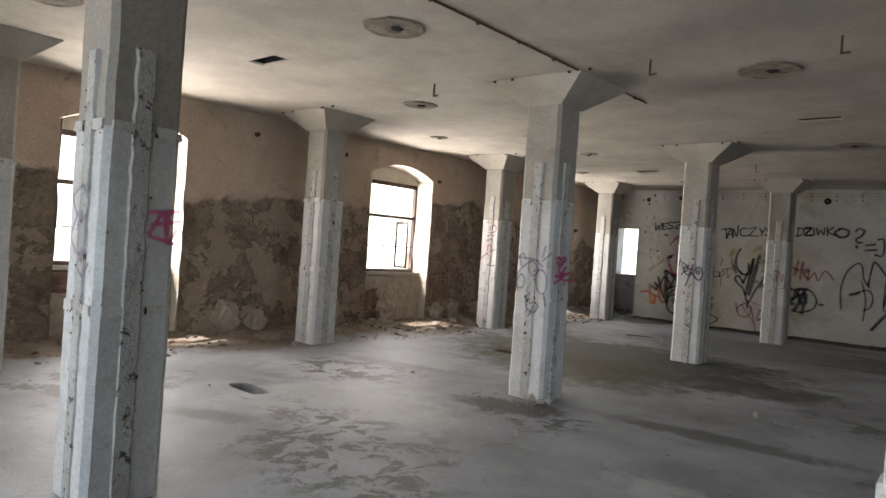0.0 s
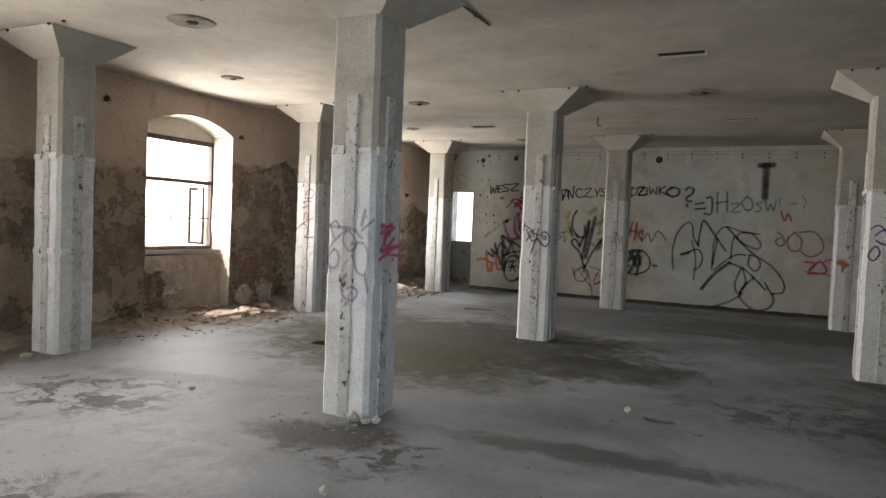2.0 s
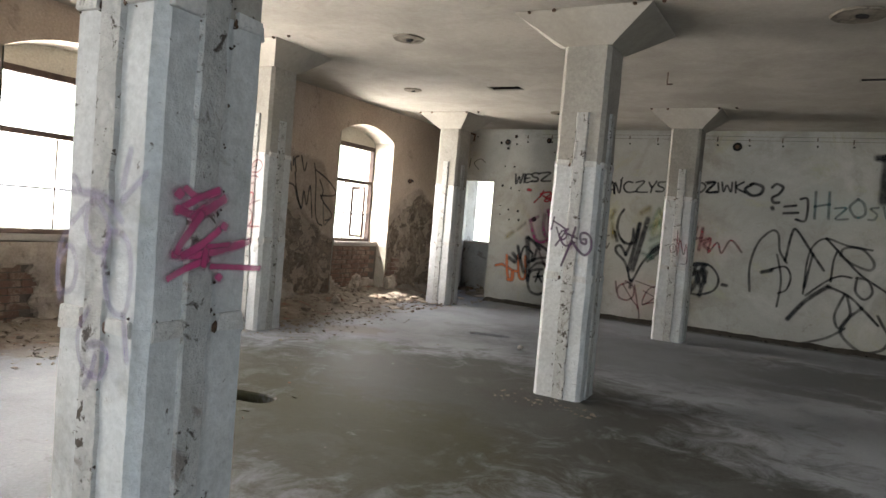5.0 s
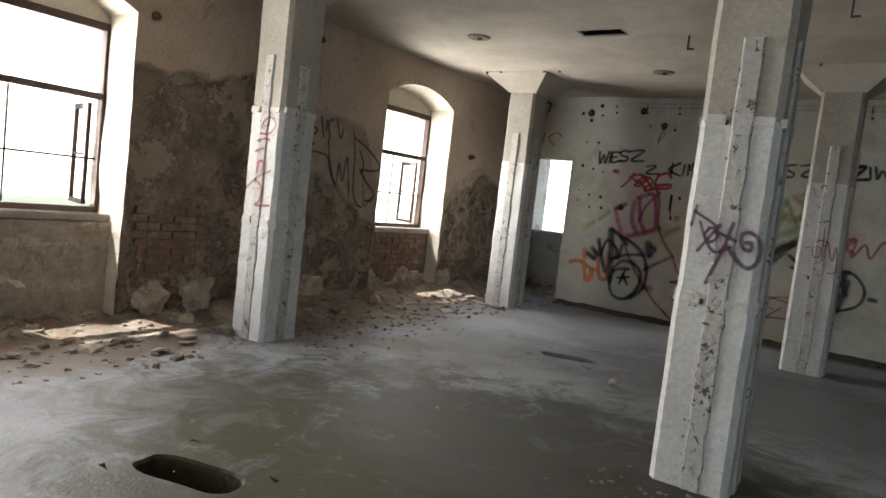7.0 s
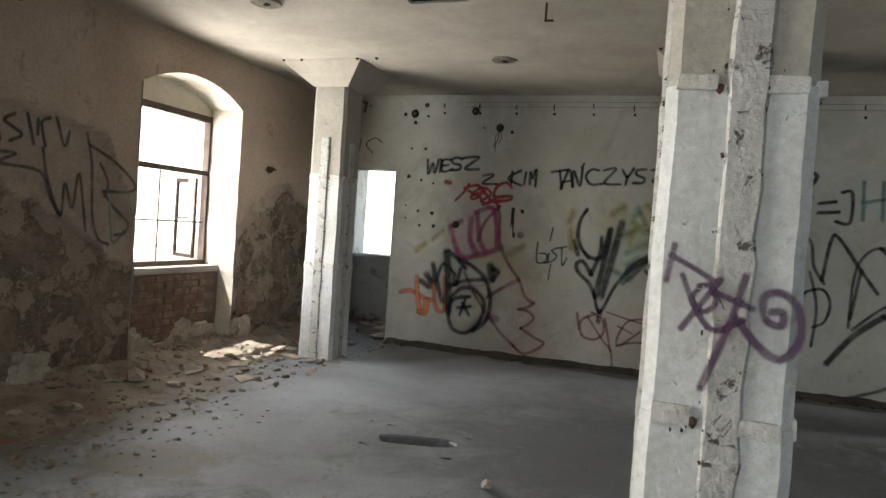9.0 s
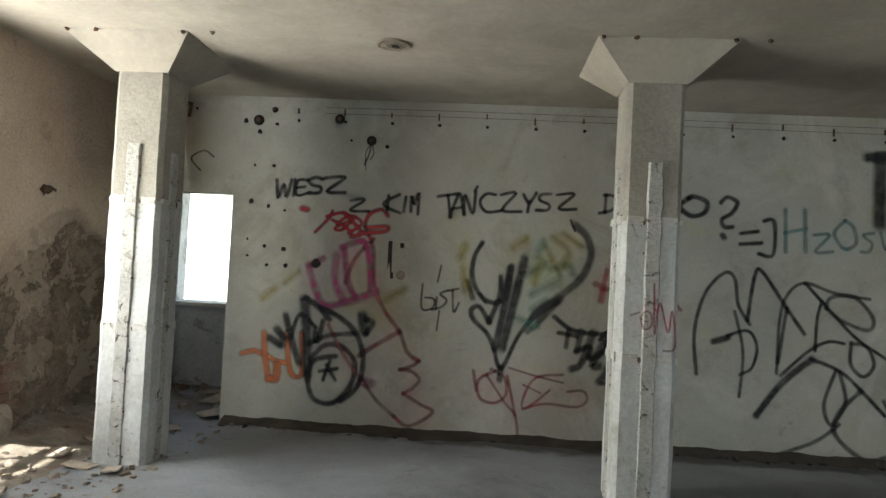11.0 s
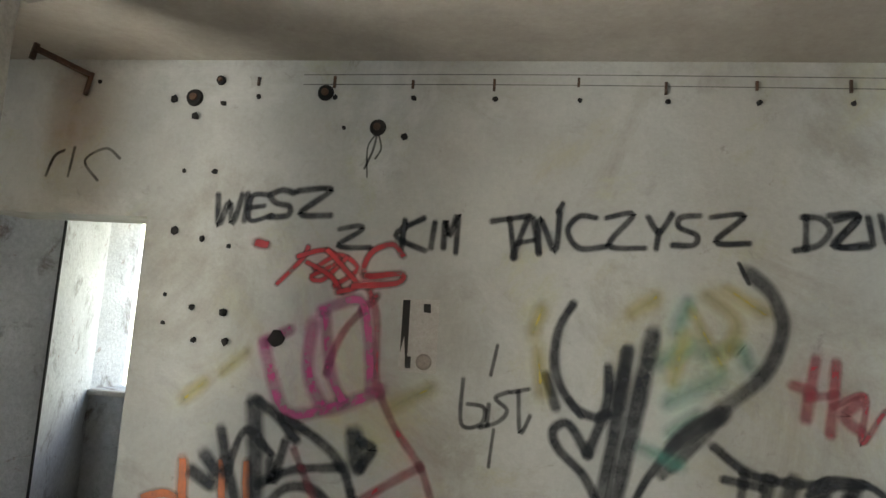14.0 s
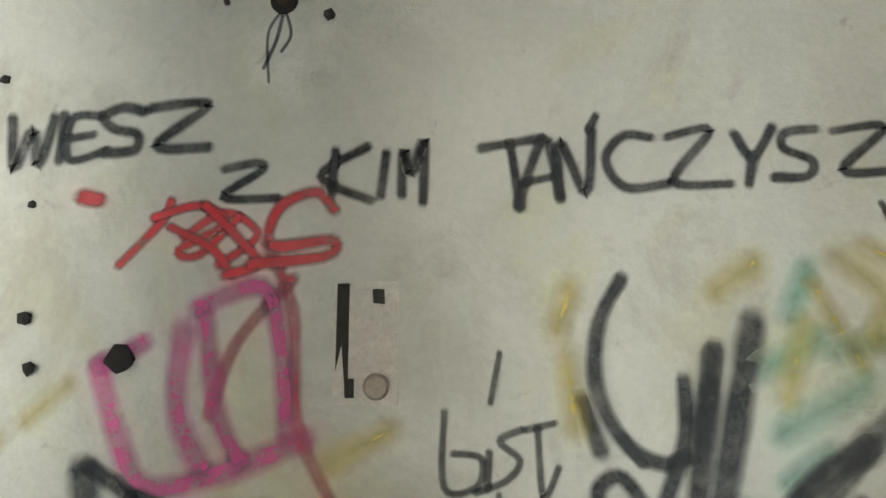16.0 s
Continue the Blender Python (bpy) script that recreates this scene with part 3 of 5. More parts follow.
            for j in range(n):
                bm.faces.new((ring[j], ring[(j + 1) % n], tip))
    part("chipped_pits", bm, M_PIT, col, "dark chipped pits in the strips")
    bm = bmesh.new()
    rx, ry = (h + 0.36, h + 0.27) if -4 < x < 3 and y < 12 else (h + 0.26, h + 0.26)
    lo = h + 0.006
    rings = [[bm.verts.new((sx * ax, sy * ay, z)) for sx, sy in ((-1, -1), (1, -1), (1, 1), (-1, 1))] for ax, ay, z in ((lo, lo, top), (rx, ry, CEIL - 0.012), (rx + 0.01, ry + 0.01, CEIL + 0.002))]
    for p, q in zip(rings, rings[1:]):
        for j in range(4):
            bm.faces.new((p[j], p[(j + 1) % 4], q[(j + 1) % 4], q[j]))
    bm.faces.new(rings[0][::-1])
    part("flared_head", bm, M_CEIL, col)
    return tagged(col, "white limewashed concrete column with flared head and flaking bands", "column", group="columns of the hall")


for i, (x, y) in enumerate(COLS):
    column(x, y, i)


# ---- windows of the left wall ----
def window(a, b, idx):
    xf = LEFT - 0.42
    w = empty("window_%d" % (idx + 1), xf, (a + b) / 2, SILL)
    hh, hw = HEAD - SILL, (b - a) / 2

    def bar(name, y0, y1, z0, z1, d=0.03, bx=0.0):
        p = part(name, box(bx - d, bx + d, y0, y1, z0, z1, bevel=0.006), M_WOOD, w)
        return p

    bar("side_post", -hw, -hw + 0.06, 0, hh, 0.045)
    bar("side_post", hw - 0.06, hw, 0, hh, 0.045)
    bar("top_rail", -hw + 0.06, hw - 0.06, hh - 0.07, hh, 0.045)
    bar("bottom_rail", -hw + 0.06, hw - 0.06, 0, 0.05, 0.045)
    bar("transom", -hw + 0.06, hw - 0.06, hh * 0.60, hh * 0.60 + 0.055, 0.04)
    bar("glazing_bar", -hw + 0.06, hw - 0.06, hh * 0.28, hh * 0.28 + 0.016, 0.010)
    bar("mullion", -0.007, 0.007, 0.05, hh * 0.6, 0.012)
    # a sash left standing open against the side
    sash = part("open_sash", box(0.0, 0.42, -0.018, 0.018, 0.06, 0.10, bevel=0.004), M_WOOD, w)
    sash.location = (-0.06, hw - 0.11, 0)
    sash.rotation_euler = (0, 0, radians(168 if idx != 3 else 160))
    for bx0, bx1, z0, z1 in ((0, 0.035, 0.1, hh * 0.58), (0.385, 0.42, 0.1, hh * 0.58), (0.035, 0.385, hh * 0.55, hh * 0.58), (0.035, 0.385, hh * 0.3, hh * 0.3 + 0.02)):
        part("sash_bar", box(bx0, bx1, -0.016, 0.016, z0, z1, bevel=0.003), M_WOOD, sash)
    sill = part("window_sill", box(0.03, 0.22, -hw, hw, -0.06, 0.0, bevel=0.01, rag=0.02), M_SILL, w)
    return tagged(w, "weathered brown wooden window frame with open sash", "window", kind="structure")


for i, (a, b) in enumerate(WINDOWS):
    window(a, b, i)

# parapets in the niches: mortar body with its bricks standing proud
parapets = []
for i, (a, b) in enumerate(WINDOWS):
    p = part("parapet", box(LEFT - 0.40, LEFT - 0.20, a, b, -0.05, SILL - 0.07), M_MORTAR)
    parapets.append(tagged(p, "brick parapet under a window, plaster mostly fallen", "parapet", kind="structure"))


# ---- graffiti ----
LAYER = [0]


def stroke(bm, uv, pts, w, put):
    """A sprayed line: a ribbon through a few turning points, rounded off and swelling at its ends."""
    line = []
    p = [pts[0], *pts, pts[-1]]
    for i in range(len(p) - 3):
        a, b, c, d = (Vector(q) for q in p[i:i + 4])
        for k in range(6):
            t = k / 6
            line.append(0.5 * (2 * b + (c - a) * t + (2 * a - 5 * b + 4 * c - d) * t * t + (3 * b - a - 3 * c + d) * t ** 3))
    line.append(Vector(pts[-1]))
    first, last = (line[0] - line[1]).normalized() * w * 0.7, (line[-1] - line[-2]).normalized() * w * 0.7
    line = [line[0] + first, *line, line[-1] + last]
    prev, tips = None, set()
    LAYER[0] += 1
    for i, q in enumerate(line):
        d = line[min(i + 1, len(line) - 1)] - line[max(i - 1, 0)]
        d = d.normalized() if d.length > 1e-6 else Vector((1, 0))
        n = Vector((-d.y, d.x)) * w * (0.62 + 0.10 * noise.noise(Vector((q.x * 9, q.y * 9, w * 40)))) * (0.7 if i in (0, len(line) - 1) else 1)
        lift = 0.0003 * (LAYER[0] % 9)
        cur = [bm.verts.new(put(q + n, lift)), bm.verts.new(put(q - n, lift))]
        if i in (0, len(line) - 1):
            tips.update(cur)
        if prev:
            f = bm.faces.new((prev[0], prev[1], cur[1], cur[0]))
            for loop, s in zip(f.loops, (0.0, 1.0, 1.0, 0.0)):
                loop[uv].uv = (s, 0.0 if loop.vert in tips else 1.0)
        prev = cur


def graffiti(label, axis, at, strokes, lift0=0.003):
    """Paint on an upright face: x means a face looking along +x, y one looking along -y."""
    holder = empty("graffiti", *((strokes[0][2][0][0], at, 0) if axis == "y" else (at, strokes[0][2][0][0], 0)))
    for ink, w, pts in strokes:
        bm = bmesh.new()
        uv = bm.loops.layers.uv.new("UVMap")
        if axis == "y":
            stroke(bm, uv, pts, w, lambda q, e: (q.x, at - lift0 - e, q.y))
        else:
            stroke(bm, uv, pts, w, lambda q, e: (at + lift0 + e, q.x, q.y))
        local(part("paint_stroke", bm, INK[ink]), holder)
    tagged(holder, label, "graffiti")


graffiti("black hand-sprayed word WIESZ on the plaster", "y", 16.43, [
    ("black", 0.042, [(-6.059, 2.414), (-6.037, 2.239), (-5.987, 2.373), (-5.953, 2.251), (-5.910, 2.420)]),
    ("black", 0.036, [(-5.875, 2.430), (-5.884, 2.267)]),
    ("black", 0.036, [(-5.752, 2.427), (-5.848, 2.414), (-5.849, 2.273), (-5.723, 2.305)]),
    ("black", 0.034, [(-5.844, 2.348), (-5.770, 2.360)]),
    ("black", 0.042, [(-5.598, 2.442), (-5.665, 2.457), (-5.734, 2.423), (-5.696, 2.380), (-5.616, 2.362), (-5.622, 2.309), (-5.723, 2.296)]),
    ("black", 0.042, [(-5.568, 2.456), (-5.402, 2.476), (-5.388, 2.450), (-5.548, 2.321), (-5.368, 2.319)]),
])
graffiti("black hand-sprayed letter Z on the plaster", "y", 16.43, [
    ("black", 0.036, [(-5.302, 2.243), (-5.194, 2.265), (-5.179, 2.239), (-5.306, 2.146), (-5.122, 2.145)]),
])
graffiti("black hand-sprayed word KIM on the plaster", "y", 16.43, [
    ("black", 0.036, [(-4.929, 2.307), (-4.939, 2.153)]),
    ("black", 0.036, [(-4.824, 2.324), (-4.977, 2.221), (-4.807, 2.141)]),
    ("black", 0.036, [(-4.758, 2.300), (-4.773, 2.160)]),
    ("black", 0.036, [(-4.703, 2.163), (-4.701, 2.312), (-4.671, 2.234), (-4.633, 2.349), (-4.632, 2.139)]),
])
graffiti("black hand-sprayed word TANCZYSZ with an accent on the plaster", "y", 16.43, [
    ("black", 0.038, [(-4.439, 2.322), (-4.249, 2.357)]),
    ("black", 0.038, [(-4.344, 2.335), (-4.309, 2.127)]),
    ("black", 0.038, [(-4.317, 2.126), (-4.231, 2.357), (-4.179, 2.158)]),
    ("black", 0.030, [(-4.295, 2.206), (-4.200, 2.227)]),
    ("black", 0.038, [(-4.179, 2.158), (-4.179, 2.346), (-4.093, 2.171), (-4.075, 2.381)]),
    ("black", 0.030, [(-4.085, 2.390), (-4.060, 2.434)]),
    ("black", 0.036, [(-3.883, 2.363), (-3.970, 2.368), (-4.028, 2.287), (-3.963, 2.193), (-3.824, 2.208)]),
    ("black", 0.036, [(-3.822, 2.365), (-3.684, 2.389), (-3.807, 2.217), (-3.624, 2.208)]),
    ("black", 0.038, [(-3.605, 2.374), (-3.550, 2.298), (-3.484, 2.397)]),
    ("black", 0.036, [(-3.550, 2.298), (-3.564, 2.210)]),
    ("black", 0.036, [(-3.345, 2.394), (-3.440, 2.381), (-3.447, 2.328), (-3.358, 2.288), (-3.374, 2.236), (-3.478, 2.231)]),
    ("black", 0.036, [(-3.284, 2.388), (-3.120, 2.403), (-3.262, 2.258), (-3.097, 2.256)]),
])
graffiti("black hand-sprayed letters DZ on the plaster", "y", 16.43, [
    ("black", 0.036, [(-2.817, 2.407), (-2.819, 2.241)]),
    ("black", 0.036, [(-2.871, 2.230), (-2.760, 2.261), (-2.702, 2.342), (-2.747, 2.401), (-2.834, 2.406)]),
    ("black", 0.036, [(-2.678, 2.395), (-2.566, 2.417), (-2.665, 2.265), (-2.518, 2.262)]),
])
graffiti("black hand-sprayed letters IWKO and question mark on the plaster", "y", 16.43, [
    ("black", 0.036, [(-2.703, 2.421), (-2.560, 2.424), (-2.690, 2.263), (-2.527, 2.278)]),
    ("black", 0.036, [(-2.518, 2.415), (-2.497, 2.279)]),
    ("black", 0.036, [(-2.459, 2.427), (-2.426, 2.281), (-2.385, 2.387), (-2.316, 2.285), (-2.309, 2.431)]),
    ("black", 0.036, [(-2.260, 2.443), (-2.246, 2.277)]),
    ("black", 0.036, [(-2.141, 2.446), (-2.243, 2.360), (-2.108, 2.281)]),
    ("black", 0.054, [(-2.021, 2.418), (-2.112, 2.333), (-2.007, 2.243), (-1.883, 2.278), (-1.863, 2.381), (-1.983, 2.429), (-2.040, 2.407)]),
    ("black", 0.048, [(-1.729, 2.385), (-1.667, 2.437), (-1.578, 2.389), (-1.626, 2.286), (-1.715, 2.222), (-1.690, 2.152), (-1.614, 2.155)]),
    ("black", 0.060, [(-1.702, 2.070), (-1.691, 2.050)]),
])
graffiti("black hand-sprayed smiling mark on the plaster", "y", 16.43, [
    ("black", 0.042, [(-1.534, 2.097), (-1.377, 2.123)]),
    ("black", 0.042, [(-1.534, 1.995), (-1.340, 2.014)]),
    ("black", 0.042, [(-1.321, 2.226), (-1.228, 2.219), (-1.229, 1.909), (-1.359, 1.912)]),
])
graffiti("thin teal sprayed letters HzOsw and smile on the plaster", "y", 16.43, [
    ("teal", 0.042, [(-1.129, 2.342), (-1.113, 1.944)]),
    ("teal", 0.042, [(-0.949, 2.348), (-0.932, 1.953)]),
    ("teal", 0.036, [(-1.128, 2.123), (-0.934, 2.170)]),
    ("teal", 0.036, [(-0.857, 2.114), (-0.716, 2.120), (-0.843, 1.957), (-0.684, 1.964)]),
    ("teal", 0.042, [(-0.579, 2.262), (-0.674, 2.141), (-0.582, 1.998), (-0.474, 2.052), (-0.505, 2.206), (-0.579, 2.262)]),
    ("teal", 0.036, [(-0.320, 2.155), (-0.412, 2.132), (-0.328, 2.058), (-0.355, 1.980), (-0.424, 1.976)]),
    ("teal", 0.036, [(-0.252, 2.158), (-0.204, 2.006), (-0.164, 2.123), (-0.104, 2.011), (-0.071, 2.203)]),
    ("teal", 0.030, [(0.000, 2.244), (-0.011, 2.091)]),
    ("teal", 0.026, [(0.183, 2.137), (0.279, 2.151)]),
    ("teal", 0.026, [(0.363, 2.295), (0.437, 2.185), (0.401, 2.053)]),
])
graffiti("red sprayed tag on the plaster wall", "y", 16.43, [
    ("red", 0.060, [(-5.789, 2.144), (-5.736, 2.133)]),
    ("red", 0.036, [(-5.645, 1.913), (-5.512, 2.059), (-5.481, 2.130)]),
    ("red", 0.036, [(-5.535, 2.075), (-5.384, 2.117), (-5.293, 2.059), (-5.446, 1.965), (-5.375, 1.951), (-5.250, 2.079)]),
    ("red", 0.036, [(-5.477, 2.043), (-5.332, 1.970), (-5.263, 1.886)]),
    ("red", 0.042, [(-5.362, 2.118), (-5.247, 2.009), (-5.177, 1.924), (-5.284, 1.885)]),
    ("red", 0.048, [(-4.928, 2.109), (-4.992, 2.168), (-5.112, 2.111), (-5.132, 1.987), (-4.932, 2.004), (-4.955, 1.951), (-5.199, 1.923)]),
    ("red", 0.036, [(-5.431, 2.010), (-5.295, 2.094), (-5.182, 2.020), (-5.308, 1.919)]),
])
graffiti("faded red sprayed figure on the plaster wall", "y", 16.43, [
    ("faintred", 0.048, [(-5.149, 1.987), (-5.051, 1.764), (-5.025, 1.417), (-4.900, 1.163), (-4.752, 0.979), (-4.665, 0.785), (-4.548, 0.705)]),
    ("faintred", 0.048, [(-5.056, 1.873), (-5.230, 1.669), (-5.314, 1.430)]),
    ("faintred", 0.042, [(-4.548, 0.705), (-4.598, 0.659), (-4.726, 0.611)]),
    ("faintred", 0.042, [(-4.726, 0.611), (-4.613, 0.599), (-4.532, 0.525), (-4.597, 0.437), (-4.681, 0.381)]),
    ("faintred", 0.042, [(-4.681, 0.381), (-4.512, 0.287), (-4.388, 0.216), (-4.614, 0.069), (-4.765, 0.155)]),
    ("faintred", 0.042, [(-5.092, 0.482), (-4.945, 0.301), (-4.765, 0.155)]),
    ("faintred", 0.054, [(-4.752, 0.979), (-4.971, 0.840), (-5.139, 0.721)]),
    ("faintred", 0.042, [(-5.458, 1.008), (-5.314, 0.756), (-5.128, 0.506)]),
])
graffiti("faded magenta sprayed block shape on the plaster", "y", 16.43, [
    ("magenta", 0.084, [(-5.689, 1.571), (-5.607, 1.348), (-5.503, 1.197), (-5.252, 1.251), (-4.996, 1.358)]),
    ("magenta", 0.072, [(-5.672, 1.589), (-5.544, 1.655)]),
    ("magenta", 0.084, [(-5.415, 1.696), (-5.419, 1.443), (-5.332, 1.265)]),
    ("magenta", 0.072, [(-5.339, 1.751), (-5.289, 1.449), (-5.211, 1.296)]),
    ("magenta", 0.072, [(-5.366, 1.776), (-5.160, 1.846), (-5.090, 1.675), (-5.058, 1.372)]),
    ("magenta", 0.108, [(-5.092, 0.474), (-5.013, 0.460)]),
])
graffiti("bright orange sprayed stroke on the plaster wall", "y", 16.43, [
    ("orange", 0.060, [(-6.313, 0.676), (-6.184, 0.708), (-6.068, 0.670), (-5.961, 0.623), (-5.864, 0.610)]),
    ("orange", 0.072, [(-6.098, 0.893), (-6.077, 0.678), (-6.029, 0.443)]),
    ("orange", 0.084, [(-6.029, 0.443), (-5.951, 0.451), (-5.950, 0.589)]),
    ("orange", 0.060, [(-5.863, 0.904), (-5.840, 0.646), (-5.788, 0.493), (-5.694, 0.523), (-5.723, 0.910)]),
])
graffiti("bold black sprayed tag with ring and star", "y", 16.43, [
    ("black", 0.084, [(-6.038, 0.844), (-5.926, 0.780)]),
    ("black", 0.084, [(-5.969, 0.933), (-5.895, 0.850)]),
    ("black", 0.072, [(-5.889, 1.076), (-5.825, 0.862), (-5.734, 0.616)]),
    ("black", 0.048, [(-5.825, 0.862), (-5.775, 1.055), (-5.715, 1.083), (-5.587, 0.976)]),
    ("black", 0.108, [(-5.710, 1.235), (-5.671, 0.912), (-5.641, 0.504)]),
    ("black", 0.060, [(-5.689, 1.258), (-5.571, 1.176), (-5.452, 1.060)]),
    ("black", 0.060, [(-5.585, 0.933), (-5.562, 0.831), (-5.512, 1.040)]),
    ("black", 0.060, [(-5.527, 1.170), (-5.331, 1.074), (-5.176, 0.934), (-5.093, 0.680), (-5.141, 0.420), (-5.290, 0.276)]),
    ("black", 0.054, [(-5.657, 0.805), (-5.452, 0.900), (-5.202, 0.933)]),
    ("black", 0.060, [(-5.614, 0.656), (-5.491, 0.800), (-5.317, 0.799), (-5.179, 0.654), (-5.210, 0.417), (-5.375, 0.246), (-5.550, 0.264), (-5.626, 0.398), (-5.627, 0.569), (-5.545, 0.668), (-5.373, 0.701)]),
    ("black", 0.042, [(-5.521, 0.548), (-5.349, 0.582)]),
    ("black", 0.042, [(-5.482, 0.464), (-5.422, 0.656)]),
    ("black", 0.042, [(-5.455, 0.612), (-5.361, 0.470)]),
    ("black", 0.108, [(-5.123, 1.110), (-5.099, 0.964)]),
    ("black", 0.060, [(-5.070, 1.077), (-5.016, 1.045), (-5.080, 0.939)]),
])
graffiti("thin black sprayed letters bist", "y", 16.43, [
    ("grey", 0.026, [(-4.548, 1.455), (-4.546, 1.222), (-4.442, 1.226), (-4.429, 1.313), (-4.516, 1.327)]),
    ("grey", 0.026, [(-4.404, 1.332), (-4.408, 1.228)]),
    ("grey", 0.026, [(-4.303, 1.405), (-4.371, 1.368), (-4.307, 1.310), (-4.348, 1.248), (-4.442, 1.209)]),
    ("grey", 0.026, [(-4.285, 1.406), (-4.200, 1.427)]),
    ("grey", 0.026, [(-4.251, 1.408), (-4.233, 1.201), (-4.185, 1.289)]),
    ("grey", 0.022, [(-4.374, 1.645), (-4.402, 1.488)]),
    ("grey", 0.022, [(-4.372, 1.203), (-4.389, 1.013)]),
])
graffiti("large black sprayed heart with brush strokes", "y", 16.43, [
    ("black", 0.054, [(-3.985, 1.888), (-4.057, 1.745), (-4.066, 1.545), (-3.981, 1.376), (-3.865, 1.312), (-3.780, 1.333)]),
    ("black", 0.060, [(-3.789, 1.566), (-3.791, 1.384), (-3.883, 1.122)]),
    ("black", 0.054, [(-3.883, 1.122), (-3.985, 1.264), (-4.061, 1.226), (-4.031, 1.132), (-3.896, 1.009), (-3.821, 0.858)]),
    ("black", 0.072, [(-3.689, 1.666), (-3.716, 1.474), (-3.813, 0.875)]),
    ("black", 0.096, [(-3.571, 1.749), (-3.614, 1.522), (-3.744, 0.878)]),
    ("black", 0.048, [(-3.821, 0.858), (-3.745, 0.681), (-3.594, 1.005), (-3.430, 1.228)]),
    ("black", 0.060, [(-3.745, 0.690), (-3.757, 0.569)]),
    ("grey", 0.084, [(-3.091, 2.099), (-2.975, 1.983), (-2.934, 1.811), (-3.013, 1.600), (-3.179, 1.437), (-3.430, 1.228)]),
    ("grey", 0.084, [(-3.471, 1.183), (-3.347, 1.300), (-3.220, 1.366)]),
    ("black", 0.060, [(-4.107, 1.500), (-4.057, 1.347)]),
    ("grey", 0.036, [(-3.981, 1.385), (-3.926, 1.309)]),
    ("grey", 0.072, [(-3.706, 1.648), (-3.738, 1.378)]),
    ("black", 0.024, [(-3.145, 2.149), (-3.098, 2.047)]),
    ("grey", 0.060, [(-3.509, 1.052), (-3.385, 1.170), (-3.240, 1.340)]),
])
graffiti("black sprayed tag with thick shading", "y", 16.43, [
    ("black", 0.054, [(-3.257, 1.210), (-3.080, 1.089), (-2.822, 1.066), (-2.565, 1.086)]),
    ("black", 0.048, [(-3.208, 1.057), (-3.035, 1.031)]),
    ("black", 0.048, [(-3.134, 0.923), (-3.115, 1.087)]),
    ("black", 0.072, [(-2.994, 1.075), (-3.030, 0.894)]),
    ("black", 0.084, [(-2.882, 1.072), (-2.983, 0.776), (-3.067, 0.721)]),
    ("black", 0.084, [(-2.736, 1.061), (-2.872, 0.781), (-2.811, 0.758)]),
    ("black", 0.084, [(-2.607, 1.050), (-2.732, 0.719), (-2.806, 0.613)]),
    ("black", 0.072, [(-2.561, 0.966), (-2.634, 0.579)]),
    ("black", 0.060, [(-3.030, 0.894), (-2.903, 0.934), (-2.899, 0.823), (-2.689, 0.960)]),
])
graffiti("thin red sprayed ring and scribble", "y", 16.43, [
    ("faintred", 0.036, [(-4.010, 0.643), (-3.976, 0.457)]),
    ("faintred", 0.036, [(-3.795, 0.653), (-3.955, 0.560), (-3.939, 0.390), (-3.800, 0.346), (-3.691, 0.427), (-3.706, 0.589), (-3.839, 0.668)]),
    ("faintred", 0.030, [(-3.879, 0.607), (-3.697, 0.359), (-3.589, 0.236), (-3.555, 0.025)]),
    ("faintred", 0.030, [(-3.589, 0.236), (-3.682, 0.616)]),
    ("faintred", 0.030, [(-3.150, 0.657), (-3.406, 0.611), (-3.519, 0.410), (-3.497, 0.308), (-3.273, 0.498)]),
    ("faintred", 0.030, [(-3.523, 0.307), (-3.311, 0.368), (-3.011, 0.357), (-2.911, 0.430), (-2.956, 0.513), (-3.102, 0.497)]),
    ("faintred", 0.024, [(-3.524, 0.538), (-3.358, 0.468)]),
    ("faintred", 0.024, [(-3.667, 0.693), (-3.407, 0.628), (-3.147, 0.580)]),
])
graffiti("faded pink letters on the plaster", "y", 16.43, [
    ("faintred", 0.060, [(-2.881, 1.545), (-2.794, 1.514)]),
    ("faintred", 0.060, [(-2.774, 1.679), (-2.824, 1.384)]),
    ("faintred", 0.060, [(-2.679, 1.666), (-2.710, 1.320)]),
    ("faintred", 0.048, [(-2.815, 1.488), (-2.682, 1.511)]),
    ("faintred", 0.060, [(-2.578, 1.481), (-2.644, 1.409), (-2.573, 1.343)]),
])
